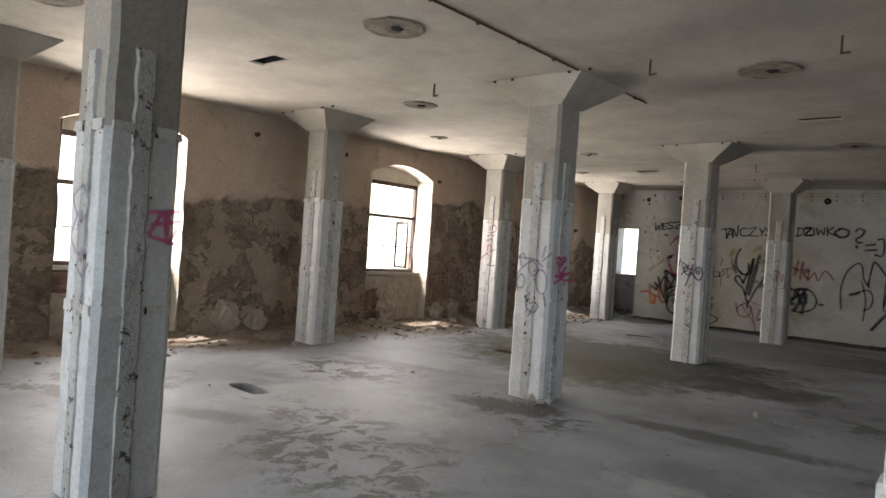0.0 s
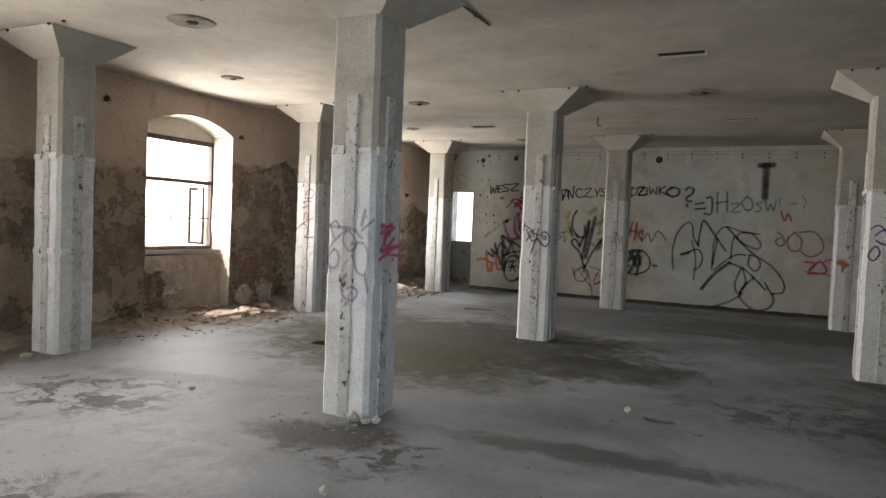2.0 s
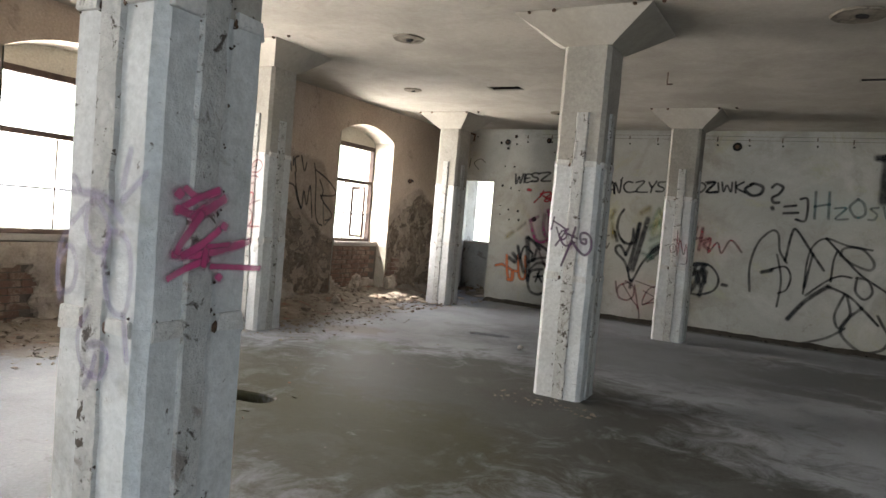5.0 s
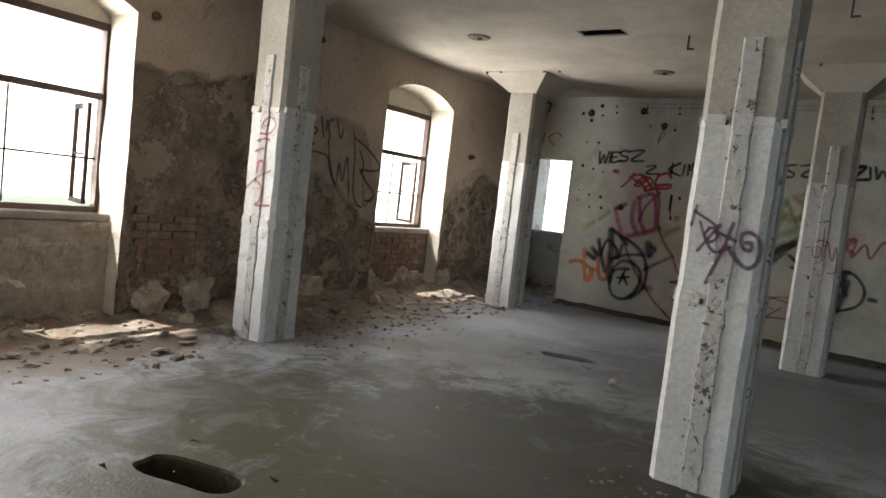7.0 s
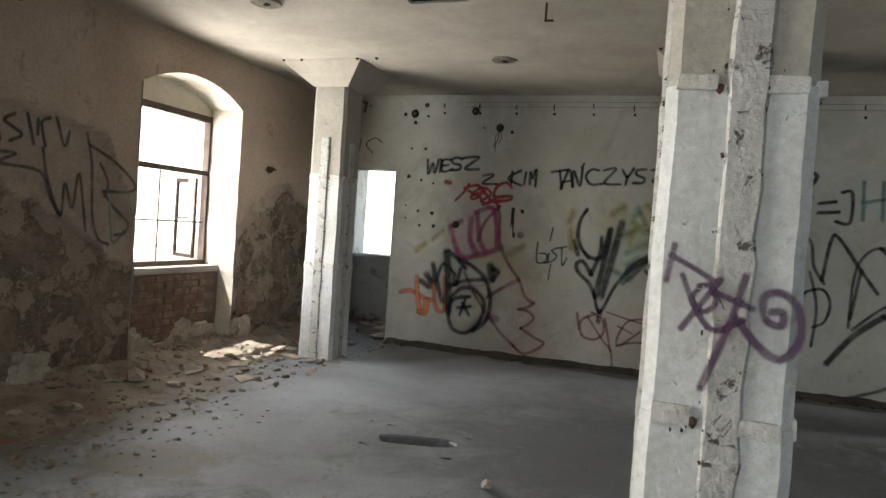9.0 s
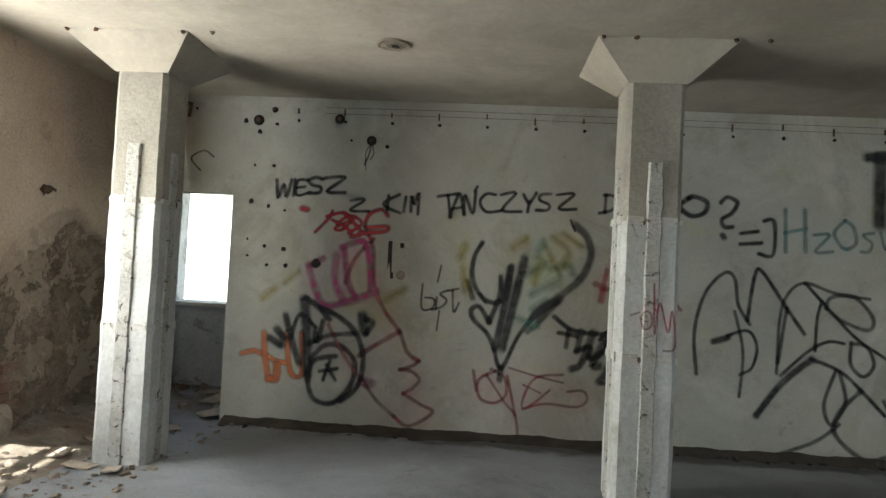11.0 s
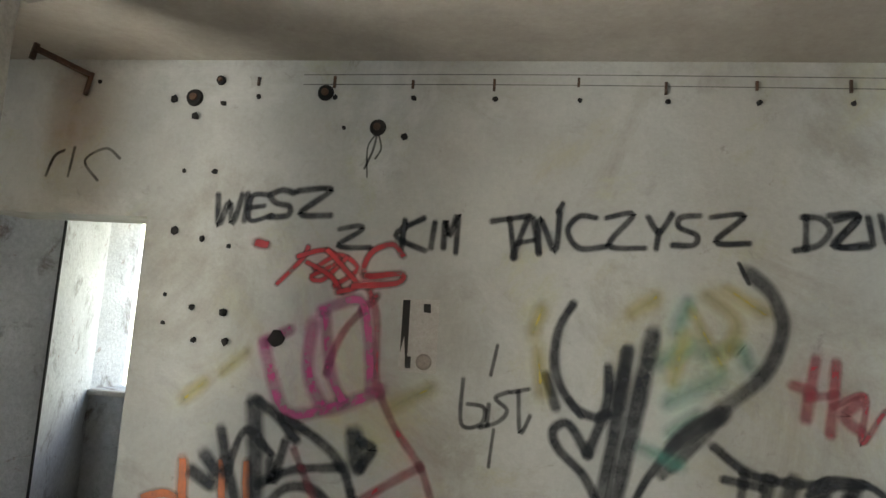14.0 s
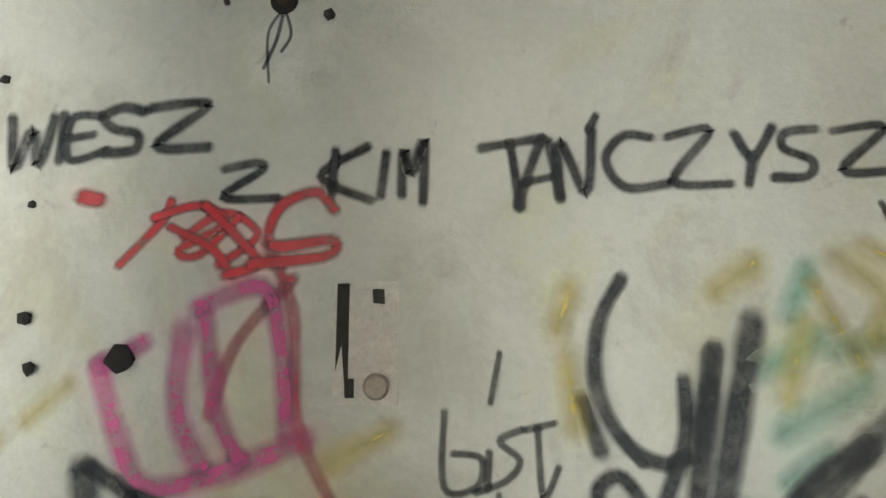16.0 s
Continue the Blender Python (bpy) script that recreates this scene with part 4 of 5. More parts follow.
graffiti("pale yellow and green spray haze on the wall", "y", 16.43, [
    ("yellow", 0.108, [(-3.671, 1.866), (-3.566, 1.940)]),
    ("yellow", 0.096, [(-3.407, 1.747), (-3.463, 1.528)]),
    ("yellow", 0.108, [(-3.286, 1.969), (-3.151, 1.845), (-3.190, 1.713)]),
    ("yellow", 0.084, [(-3.201, 2.016), (-3.023, 1.894)]),
    ("green", 0.108, [(-3.531, 1.612), (-3.362, 1.706)]),
    ("green", 0.096, [(-3.296, 1.665), (-3.146, 1.715), (-3.100, 1.631)]),
    ("green", 0.108, [(-3.481, 1.420), (-3.227, 1.560)]),
    ("yellow", 0.096, [(-6.126, 1.239), (-6.022, 1.330)]),
    ("yellow", 0.084, [(-5.916, 1.400), (-5.791, 1.514)]),
    ("yellow", 0.108, [(-4.148, 1.846), (-4.187, 1.735)]),
    ("yellow", 0.096, [(-4.156, 1.628), (-4.130, 1.413)]),
    ("green", 0.084, [(-3.601, 1.177), (-3.425, 1.099)]),
    ("yellow", 0.108, [(-4.906, 1.292), (-4.736, 1.386)]),
    ("green", 0.096, [(-3.392, 1.921), (-3.452, 1.789)]),
    ("yellow", 0.072, [(-3.369, 1.879), (-3.229, 1.625)]),
    ("green", 0.084, [(-3.475, 1.269), (-3.349, 1.361)]),
])
graffiti("large thin black sprayed scribble", "y", 16.43, [
    ("grey", 0.042, [(-1.899, 0.744), (-1.932, 1.138), (-1.847, 1.507), (-1.672, 1.713), (-1.572, 1.658), (-1.532, 1.415), (-1.422, 1.239)]),
    ("black", 0.042, [(-1.444, 1.278), (-1.388, 1.709), (-1.315, 1.733), (-1.084, 1.405), (-0.918, 1.176)]),
    ("black", 0.066, [(-1.750, 1.059), (-1.619, 1.100)]),
    ("black", 0.036, [(-1.621, 1.121), (-1.436, 1.176), (-1.348, 1.030), (-1.387, 0.832), (-1.495, 0.761)]),
    ("grey", 0.036, [(-1.564, 1.351), (-1.474, 0.968), (-1.496, 0.554)]),
    ("grey", 0.036, [(-1.159, 0.792), (-1.148, 1.299), (-1.078, 1.546), (-0.924, 1.655), (-0.649, 1.573), (-0.333, 1.534)]),
    ("black", 0.036, [(-0.924, 1.655), (-0.727, 1.449), (-0.437, 1.155), (-0.072, 0.913), (0.139, 0.624), (0.140, 0.431), (-0.042, 0.390)]),
    ("black", 0.072, [(-1.330, 0.387), (-1.114, 0.695), (-0.843, 0.942)]),
    ("black", 0.042, [(-0.843, 0.942), (-0.585, 0.846), (-0.395, 0.686), (-0.167, 0.455)]),
    ("grey", 0.042, [(-0.725, 1.429), (-0.681, 1.531), (-0.472, 1.545), (-0.300, 1.361), (-0.341, 1.241), (-0.583, 1.321), (-0.725, 1.429)]),
    ("black", 0.036, [(-0.815, 1.025), (-0.805, 1.324), (-0.766, 1.486)]),
    ("black", 0.036, [(-1.121, 0.775), (-0.868, 1.020), (-0.697, 1.114), (-0.555, 1.106)]),
    ("grey", 0.042, [(-0.620, 0.843), (-0.718, 0.533), (-0.647, 0.341), (-0.524, 0.554), (-0.583, 0.826)]),
    ("grey", 0.048, [(-0.394, 0.667), (-0.585, 0.448), (-0.603, 0.246), (-0.338, 0.039), (-0.085, 0.111), (-0.016, 0.296), (-0.118, 0.480), (-0.179, 0.590)]),
    ("grey", 0.042, [(-0.576, 0.349), (-0.794, 0.173), (-1.149, 0.028)]),
    ("grey", 0.042, [(-0.486, 1.112), (-0.486, 0.914), (-0.371, 0.807), (-0.277, 0.914), (-0.344, 1.084), (-0.486, 1.112)]),
    ("grey", 0.042, [(-1.084, 1.405), (-1.150, 0.895)]),
])
graffiti("black ring with hatching sprayed on the wall", "y", 16.43, [
    ("black", 0.042, [(-2.816, 1.016), (-2.718, 1.099), (-2.509, 1.072), (-2.371, 0.892), (-2.416, 0.696), (-2.624, 0.591), (-2.781, 0.597)]),
    ("black", 0.084, [(-2.728, 0.969), (-2.648, 0.761)]),
    ("black", 0.072, [(-2.626, 0.999), (-2.569, 0.811)]),
    ("black", 0.060, [(-2.302, 0.792), (-2.241, 0.787)]),
])
graffiti("black T-shaped mark where a bracket hung", "y", 16.43, [
    ("black", 0.108, [(-0.384, 2.875), (-0.150, 2.886)]),
    ("black", 0.132, [(-0.272, 2.847), (-0.272, 2.570), (-0.269, 2.253)]),
])
graffiti("red sprayed scribbles and ring on the wall", "y", 16.43, [
    ("red", 0.036, [(0.033, 1.979), (0.098, 1.811), (0.151, 1.946), (0.212, 1.817)]),
    ("faintred", 0.042, [(0.044, 1.482), (-0.034, 1.419), (0.025, 1.327), (0.121, 1.373), (0.056, 1.541), (-0.006, 1.575)]),
    ("faintred", 0.042, [(0.282, 1.594), (0.164, 1.443), (0.230, 1.257), (0.377, 1.259), (0.408, 1.451), (0.282, 1.594)]),
    ("faintred", 0.036, [(0.362, 1.599), (0.602, 1.614), (0.760, 1.439), (0.754, 1.252), (0.565, 1.142), (0.395, 1.241)]),
    ("pink", 0.042, [(0.494, 1.041), (0.657, 1.018), (0.558, 0.877), (0.732, 1.063), (0.844, 0.867), (0.547, 0.819)]),
    ("pink", 0.036, [(0.810, 1.070), (0.930, 1.118)]),
    ("faintred", 0.036, [(-2.695, 1.454), (-2.546, 1.517), (-2.567, 1.281), (-2.439, 1.460), (-2.364, 1.295), (-2.242, 1.514), (-2.068, 1.337)]),
])
graffiti("purple and yellow sprayed piece on the wall", "y", 16.43, [
    ("violet", 0.144, [(2.417, 0.631), (2.569, 0.683), (2.857, 0.664)]),
    ("yellow", 0.300, [(2.421, 1.442), (2.569, 1.248), (2.815, 1.361)]),
    ("magenta", 0.180, [(2.463, 1.595), (2.797, 1.659)]),
])
graffiti("dark sprayed tag on the peeling side wall", "x", -7.615, [
    ("black", 0.032, [(11.79, 2.11), (11.82, 1.97)]),
    ("black", 0.032, [(11.93, 2.17), (11.85, 2.11), (11.99, 2.03), (11.90, 1.97)]),
    ("black", 0.032, [(12.03, 2.19), (12.09, 1.97)]),
    ("black", 0.032, [(12.12, 2.16), (12.12, 2.05)]),
    ("black", 0.032, [(12.19, 1.97), (12.15, 2.14), (12.22, 2.19)]),
    ("black", 0.032, [(12.28, 2.20), (12.36, 1.99), (12.40, 2.11)]),
    ("black", 0.032, [(11.80, 1.88), (11.95, 1.88), (11.82, 1.80), (12.15, 1.77), (12.25, 1.58), (12.35, 1.44)]),
    ("black", 0.032, [(12.17, 1.95), (12.22, 1.72), (12.35, 1.44), (12.38, 1.70), (12.46, 1.50), (12.51, 1.79), (12.60, 1.32)]),
    ("black", 0.032, [(12.57, 2.12), (12.63, 1.88), (12.66, 1.46), (12.73, 1.26), (12.84, 1.21)]),
    ("black", 0.032, [(12.62, 2.03), (12.90, 1.91), (13.11, 1.75), (13.06, 1.68), (12.77, 1.66)]),
    ("black", 0.032, [(12.77, 1.66), (12.86, 1.55), (13.05, 1.40), (13.02, 1.31), (12.91, 1.29)]),
    ("teal", 0.032, [(12.83, 1.58), (12.89, 1.23), (13.01, 1.33)]),
    ("black", 0.032, [(12.72, 1.89), (12.81, 1.74), (12.78, 1.62)]),
])
graffiti("short black curl sprayed on the side wall", "x", -7.63, [("black", 0.03, [(15.21, 2.06), (15.26, 2.13), (15.36, 2.11)])])
graffiti("thin violet sprayed tag down a column", "y", 6.122, [
    ("lilac", 0.024, [(-3.020, 1.453), (-2.971, 1.485), (-2.935, 1.444)]),
    ("lilac", 0.032, [(-3.019, 1.446), (-2.836, 1.431)]),
    ("lilac", 0.024, [(-3.010, 1.434), (-2.981, 1.362)]),
    ("lilac", 0.024, [(-2.876, 1.411), (-2.897, 1.343), (-2.852, 1.272), (-2.796, 1.282), (-2.784, 1.343), (-2.835, 1.407), (-2.876, 1.411)]),
    ("lilac", 0.024, [(-2.900, 1.403), (-3.012, 1.295), (-3.032, 1.185), (-3.011, 1.108)]),
    ("lilac", 0.024, [(-2.985, 1.269), (-3.025, 1.210), (-3.013, 1.136), (-2.953, 1.141), (-2.932, 1.211), (-2.960, 1.265), (-2.985, 1.269)]),
    ("lilac", 0.024, [(-2.727, 1.329), (-2.783, 1.325), (-2.802, 1.234), (-2.763, 1.116), (-2.692, 1.104), (-2.674, 1.214), (-2.694, 1.301), (-2.727, 1.329)]),
    ("lilac", 0.032, [(-2.709, 1.567), (-2.734, 1.463)]),
    ("lilac", 0.024, [(-2.632, 1.505), (-2.732, 1.424)]),
    ("lilac", 0.028, [(-2.804, 1.426), (-2.729, 1.365)]),
    ("lilac", 0.024, [(-2.859, 1.091), (-2.905, 1.010), (-2.875, 0.920), (-2.792, 0.899), (-2.755, 0.965), (-2.797, 0.997), (-2.854, 0.984)]),
    ("lilac", 0.028, [(-2.691, 1.087), (-2.669, 0.975)]),
    ("lilac", 0.024, [(-2.812, 0.958), (-2.833, 0.894), (-2.856, 0.861)]),
])
graffiti("pink sprayed tag across a column face", "x", -2.632, [
    ("pink", 0.040, [(6.227, 1.460), (6.232, 1.456)]),
    ("pink", 0.028, [(6.251, 1.475), (6.300, 1.452), (6.373, 1.472)]),
    ("pink", 0.028, [(6.224, 1.405), (6.292, 1.446), (6.371, 1.479)]),
    ("pink", 0.032, [(6.226, 1.414), (6.287, 1.397), (6.321, 1.419)]),
    ("pink", 0.040, [(6.287, 1.388), (6.396, 1.451)]),
    ("pink", 0.032, [(6.234, 1.285), (6.247, 1.314), (6.313, 1.399)]),
    ("pink", 0.032, [(6.253, 1.275), (6.320, 1.308), (6.384, 1.354)]),
    ("pink", 0.036, [(6.401, 1.370), (6.407, 1.366)]),
    ("pink", 0.020, [(6.347, 1.303), (6.425, 1.310)]),
    ("pink", 0.036, [(6.223, 1.278), (6.341, 1.280), (6.510, 1.319)]),
    ("pink", 0.028, [(6.209, 1.209), (6.281, 1.241), (6.347, 1.261)]),
    ("pink", 0.028, [(6.334, 1.247), (6.340, 1.299)]),
    ("pink", 0.024, [(6.365, 1.241), (6.436, 1.237), (6.567, 1.230)]),
    ("pink", 0.032, [(6.395, 1.207), (6.399, 1.203)]),
])
graffiti("dark violet sprayed tag with a spiral on a column", "y", 10.372, [
    ("violet", 0.020, [(-2.996, 1.552), (-3.012, 1.448)]),
    ("violet", 0.020, [(-3.003, 1.521), (-2.924, 1.481), (-2.876, 1.450)]),
    ("violet", 0.024, [(-2.800, 1.477), (-2.831, 1.346), (-2.896, 1.147)]),
    ("violet", 0.020, [(-2.961, 1.313), (-2.866, 1.461)]),
    ("violet", 0.020, [(-2.919, 1.435), (-2.937, 1.399), (-2.906, 1.366), (-2.874, 1.394), (-2.888, 1.440), (-2.920, 1.440)]),
    ("violet", 0.020, [(-2.968, 1.466), (-2.922, 1.366), (-2.871, 1.316), (-2.799, 1.351)]),
    ("violet", 0.024, [(-2.817, 1.359), (-2.759, 1.288), (-2.698, 1.253), (-2.653, 1.305), (-2.659, 1.395), (-2.706, 1.438), (-2.750, 1.422), (-2.739, 1.360), (-2.700, 1.348), (-2.700, 1.384), (-2.726, 1.385)]),
    ("violet", 0.020, [(-2.882, 1.426), (-2.777, 1.388)]),
])
graffiti("red sprayed lettering down a column", "y", 10.474, [
    ("faintred", 0.024, [(-6.729, 1.863), (-6.694, 1.925), (-6.609, 1.952), (-6.554, 1.887), (-6.620, 1.816), (-6.732, 1.811)]),
    ("faintred", 0.024, [(-6.766, 1.748), (-6.668, 1.768), (-6.610, 1.757)]),
    ("faintred", 0.024, [(-6.774, 1.656), (-6.676, 1.685)]),
    ("faintred", 0.024, [(-6.742, 1.467), (-6.725, 1.567), (-6.667, 1.564), (-6.685, 1.472)]),
    ("faintred", 0.024, [(-6.889, 1.304), (-6.724, 1.430), (-6.566, 1.497)]),
    ("faintred", 0.024, [(-6.755, 1.413), (-6.664, 1.345), (-6.679, 1.231), (-6.717, 1.188), (-6.549, 1.199)]),
])
graffiti("faded red sprayed letters on a column", "y", 14.705, [
    ("faintred", 0.016, [(-2.904, 1.354), (-2.849, 1.376)]),
    ("faintred", 0.016, [(-2.841, 1.339), (-2.816, 1.264), (-2.767, 1.280), (-2.764, 1.360), (-2.804, 1.386), (-2.841, 1.339)]),
    ("faintred", 0.016, [(-2.753, 1.579), (-2.737, 1.225), (-2.710, 1.452), (-2.647, 1.243), (-2.623, 1.399), (-2.594, 1.147), (-2.671, 1.116)]),
])
graffiti("pink sprayed tag across a column face", "x", -2.66, [
    ("pink", 0.028, [(2.060, 1.586), (2.214, 1.598)]),
    ("pink", 0.028, [(2.058, 1.471), (2.130, 1.585), (2.153, 1.477)]),
    ("pink", 0.024, [(2.071, 1.519), (2.224, 1.545)]),
    ("pink", 0.024, [(2.161, 1.594), (2.160, 1.423), (2.207, 1.496)]),
    ("pink", 0.024, [(2.062, 1.456), (2.193, 1.419)]),
])
graffiti("thin violet sprayed tag down a column", "y", 1.785, [
    ("lilac", 0.024, [(-2.860, 1.705), (-2.968, 1.644), (-2.913, 1.553), (-2.796, 1.540), (-2.773, 1.630), (-2.860, 1.705)]),
    ("lilac", 0.024, [(-2.911, 1.538), (-2.972, 1.428), (-2.878, 1.341), (-2.762, 1.377), (-2.762, 1.467)]),
    ("lilac", 0.024, [(-2.807, 1.375), (-2.868, 1.281), (-2.798, 1.226), (-2.733, 1.290)]),
])

graffiti("violet sprayed scribble on a column", "y", 10.276, [
    ("violet", 0.022, [(0.88, 1.62), (0.95, 1.66), (1.05, 1.58), (1.18, 1.52)]),
    ("violet", 0.022, [(0.92, 1.55), (0.99, 1.61), (1.08, 1.55), (1.02, 1.46), (0.93, 1.50)]),
    ("violet", 0.022, [(0.88, 1.38), (0.93, 1.44), (0.97, 1.37), (0.92, 1.29), (0.87, 1.33), (0.89, 1.40)]),
    ("violet", 0.020, [(1.06, 1.30), (1.12, 1.38), (1.18, 1.28), (1.12, 1.18), (1.06, 1.24)]),
])
graffiti("faded orange sprayed blot on a column", "y", 14.625, [
    ("orange", 0.09, [(0.92, 1.12), (1.02, 1.08)]),
    ("orange", 0.05, [(0.98, 1.14), (0.97, 0.98)]),
])
graffiti("thin red scribbled word with underline", "y", 16.43, [
    ("pink", 0.026, [(0.50, 0.86), (0.80, 0.83), (1.16, 0.74), (1.00, 0.70)]),
    ("red", 0.026, [(1.18, 1.62), (1.24, 1.34), (1.32, 1.50), (1.40, 1.28), (1.44, 1.56)]),
])

# ---- outside ----
bm = bmesh.new()
bmesh.ops.create_grid(bm, x_segments=40, y_segments=40, size=400)
for v in bm.verts:
    v.co.z = -0.9 + 0.3 * noise.noise(v.co * 0.05)
tagged(part("ground", bm, M_GROUND), "pale dry sandy yard outside the building", "ground", kind="structure")


def haze(name):
    """Overbright sunlit sky and leaves, far beyond the windows."""
    m = bpy.data.materials.new(name)
    m.use_nodes = True
    n, l = m.node_tree.nodes, m.node_tree.links
    n.remove(n["Principled BSDF"])
    e = n.new("ShaderNodeEmission")
    co = n.new("ShaderNodeNewGeometry").outputs["Position"]
    c = ramp(n, l, tex_noise(n, l, co, 0.35, 8, 0.7, 0.5), [(0.42, (1.0, 1.0, 1.0)), (0.60, (0.80, 0.95, 0.62))])
    l.new(c, e.inputs[0])
    e.inputs[1].default_value = 1.6
    l.new(e.outputs[0], n["Material Output"].inputs[0])
    return m


M_HAZE = haze("bright_outdoor_haze")
tagged(part("backdrop", box(-40, -39.5, -40, 60, -3, 14), M_HAZE), "overbright sunlit foliage and sky outside", "backdrop", kind="structure")
tagged(part("backdrop", box(-45, 25, 45, 45.5, -3, 14), M_HAZE), "overbright sunlit foliage and sky outside", "backdrop", kind="structure")


# ---- rubble ----
def heap_z(x, y):
    """Height of the debris that slopes down from the outer wall."""
    reach = 0.75 + 0.5 * noise.noise(Vector((0, y * 0.7, 4))) + (0.25 if 10.8 < y < 13.2 else 0.0)
    u = (x - LEFT) / reach
    return max(-0.02, (0.15 if y > 10.8 else 0.09) * max(0.0, 1 - u) ** 1.4 + 0.03 * fbm((x, y, 0), 3.0) * max(0.0, 1.2 - u) - 0.012)


def bank(name, x0, x1, y0, y1, step, height, mat, label):
    """A low sheet of debris with an uneven surface that dips under the floor at its rim."""
    nx, ny = int((x1 - x0) / step), int((y1 - y0) / step)
    verts = [(x0 + (x1 - x0) * i / nx, y0 + (y1 - y0) * k / ny, height(x0 + (x1 - x0) * i / nx, y0 + (y1 - y0) * k / ny)) for i in range(nx + 1) for k in range(ny + 1)]
    faces = [(i * (ny + 1) + k, (i + 1) * (ny + 1) + k, (i + 1) * (ny + 1) + k + 1, i * (ny + 1) + k + 1) for i in range(nx) for k in range(ny)]
    me = bpy.data.meshes.new(name)
    me.from_pydata(verts, [], faces)
    me.materials.append(mat)
    return tagged(new(name, me), label, "rubble", kind="stuff")


M_RIDGE = surface("dark_brown_ridge", (0.055, 0.048, 0.040), (0.095, 0.082, 0.066), relief=0.6, grain=40, patch=4)
bank("wall_debris", LEFT - 0.18, -6.2, 2.6, END - 0.02, 0.035, heap_z, M_RUBBLE, "bank of crumbled plaster along the wall foot")
# low dark ridge that rises towards the end wall
bank("end_wall_ridge", OPEN_X + 0.05, RIGHT - 0.05, END - 0.3, END + 0.01, 0.03, lambda x, y: 0.075 * (max(0.0, y - END + 0.3) / 0.3) ** 1.5 - 0.022 + 0.022 * fbm((x, y, 1), 3.0), M_RIDGE, "dark uneven ridge along the end wall")


def rubble(name, rows, mat, label, seed):
    """Many broken bits in one mesh: rows of (count, x0, x1, y0, y1, smallest, largest, lean towards the wall)."""
    rnd = random.Random(seed)
    verts, faces = [], []
    for count, x0, x1, y0, y1, s0, s1, lean in rows:
        for _ in range(count):
            u = rnd.random() ** (1 + lean)
            x, y = x0 + (x1 - x0) * u, rnd.uniform(y0, y1)
            s = s0 * (s1 / s0) ** (rnd.random() ** 2.2)
            h = s * rnd.uniform(0.15, 0.5)
            z = max(0.0, heap_z(x, y)) * rnd.uniform(0.8, 1.05) if lean and y < END else 0.0
            a = rnd.uniform(0, 6.3)
            ca, sa = math.cos(a), math.sin(a)
            tilt = rnd.uniform(-0.35, 0.35)
            base = len(verts)
            w = s * rnd.uniform(0.5, 1)
            for dx, dy, dz in ((-1, -1, 0), (1, -1, 0), (1, 1, 0), (-1, 1, 0), (-1, -1, 1), (1, -1, 1), (1, 1, 1), (-1, 1, 1)):
                k = rnd.uniform(0.55, 1.1) * (0.8 if dz else 1)
                px, py = dx * s * 0.5 * k, dy * w * 0.5 * k
                verts.append((x + px * ca - py * sa, y + px * sa + py * ca, max(0.0, z - 0.004 + dz * h * rnd.uniform(0.7, 1.1) + dx * tilt * s * 0.4)))
            for f in ((0, 3, 2, 1), (4, 5, 6, 7), (0, 1, 5, 4), (1, 2, 6, 5), (2, 3, 7, 6), (3, 0, 4, 7)):
                faces.append(tuple(base + i for i in f))
    me = bpy.data.meshes.new(name)
    me.from_pydata(verts, [], faces)
    me.materials.append(mat)
    return tagged(new(name, me), label, "rubble", kind="stuff")


rubble("wall_rubble", [(900, -7.75, -6.5, 2.8, 7.8, 0.010, 0.08, 1), (3600, -7.75, -6.3, 7.8, 16.3, 0.010, 0.09, 1), (1500, -7.6, -5.8, 10.3, 12.9, 0.008, 0.05, 1), (160, -7.7, -6.4, 16.8, 18.0, 0.03, 0.2, 1)],
       M_RUBBLE, "heap of broken plaster and brick along the wall", 4)
rubble("floor_crumbs", [(200, -6.4, -2.0, 2.5, 8.5, 0.006, 0.03, 0), (90, -2.2, 3, 3, 15, 0.008, 0.04, 0), (90, -6, -3, 8.5, 15, 0.006, 0.035, 0), (160, -6.0, -4.2, 5.4, 6.4, 0.006, 0.03, 0), (60, -3.4, -2.3, 5.6, 6.1, 0.015, 0.05, 0), (50, -3.3, -2.4, 10.0, 10.3, 0.015, 0.05, 0)],
       M_RUBBLE, "scattered plaster crumbs on the concrete floor", 5)
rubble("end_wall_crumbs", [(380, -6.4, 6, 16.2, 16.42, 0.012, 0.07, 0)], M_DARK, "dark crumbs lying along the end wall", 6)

rnd = random.Random(11)
for k in range(34):
    bm = chunk(rnd.uniform(0.05, 0.11), k, rnd.uniform(0.35, 0.7))
    y = rnd.uniform(8.0, 16.0) if k < 26 else rnd.uniform(2.8, 7.0)
    ob = part("plaster_chunk", bm, M_STONE if k % 2 else M_RUBBLE)
    ob.matrix_basis = pose(rx := rnd.uniform(-7.5, -6.85), y, max(0.0, heap_z(rx, y)) - 0.01, 0, 0, rnd.uniform(0, 360))
    tagged(ob, "broken lump of plaster among the rubble", "rubble", group="lumps along the wall")
for x, y, r, tz in ((-2.62, 6.09, 0.05, 10), (-2.72, 6.07, 0.06, 60), (-2.55, 6.13, 0.04, 80), (-2.1, 4.9, 0.035, 0), (-4.35, 6.05, 0.035, 30), (-3.95, 12.2, 0.045, 0), (-6.4, 5.9, 0.06, 0), (-1.0, 7.5, 0.05, 20)):
    ob = part("concrete_fragment", chunk(r, int(r * 999) + int(x * 7), 0.8), M_COLTOP)
    ob.matrix_basis = pose(x, y, 0, 0, 0, tz)
    tagged(ob, "small grey concrete fragment on the floor", "rubble", group="loose fragments")
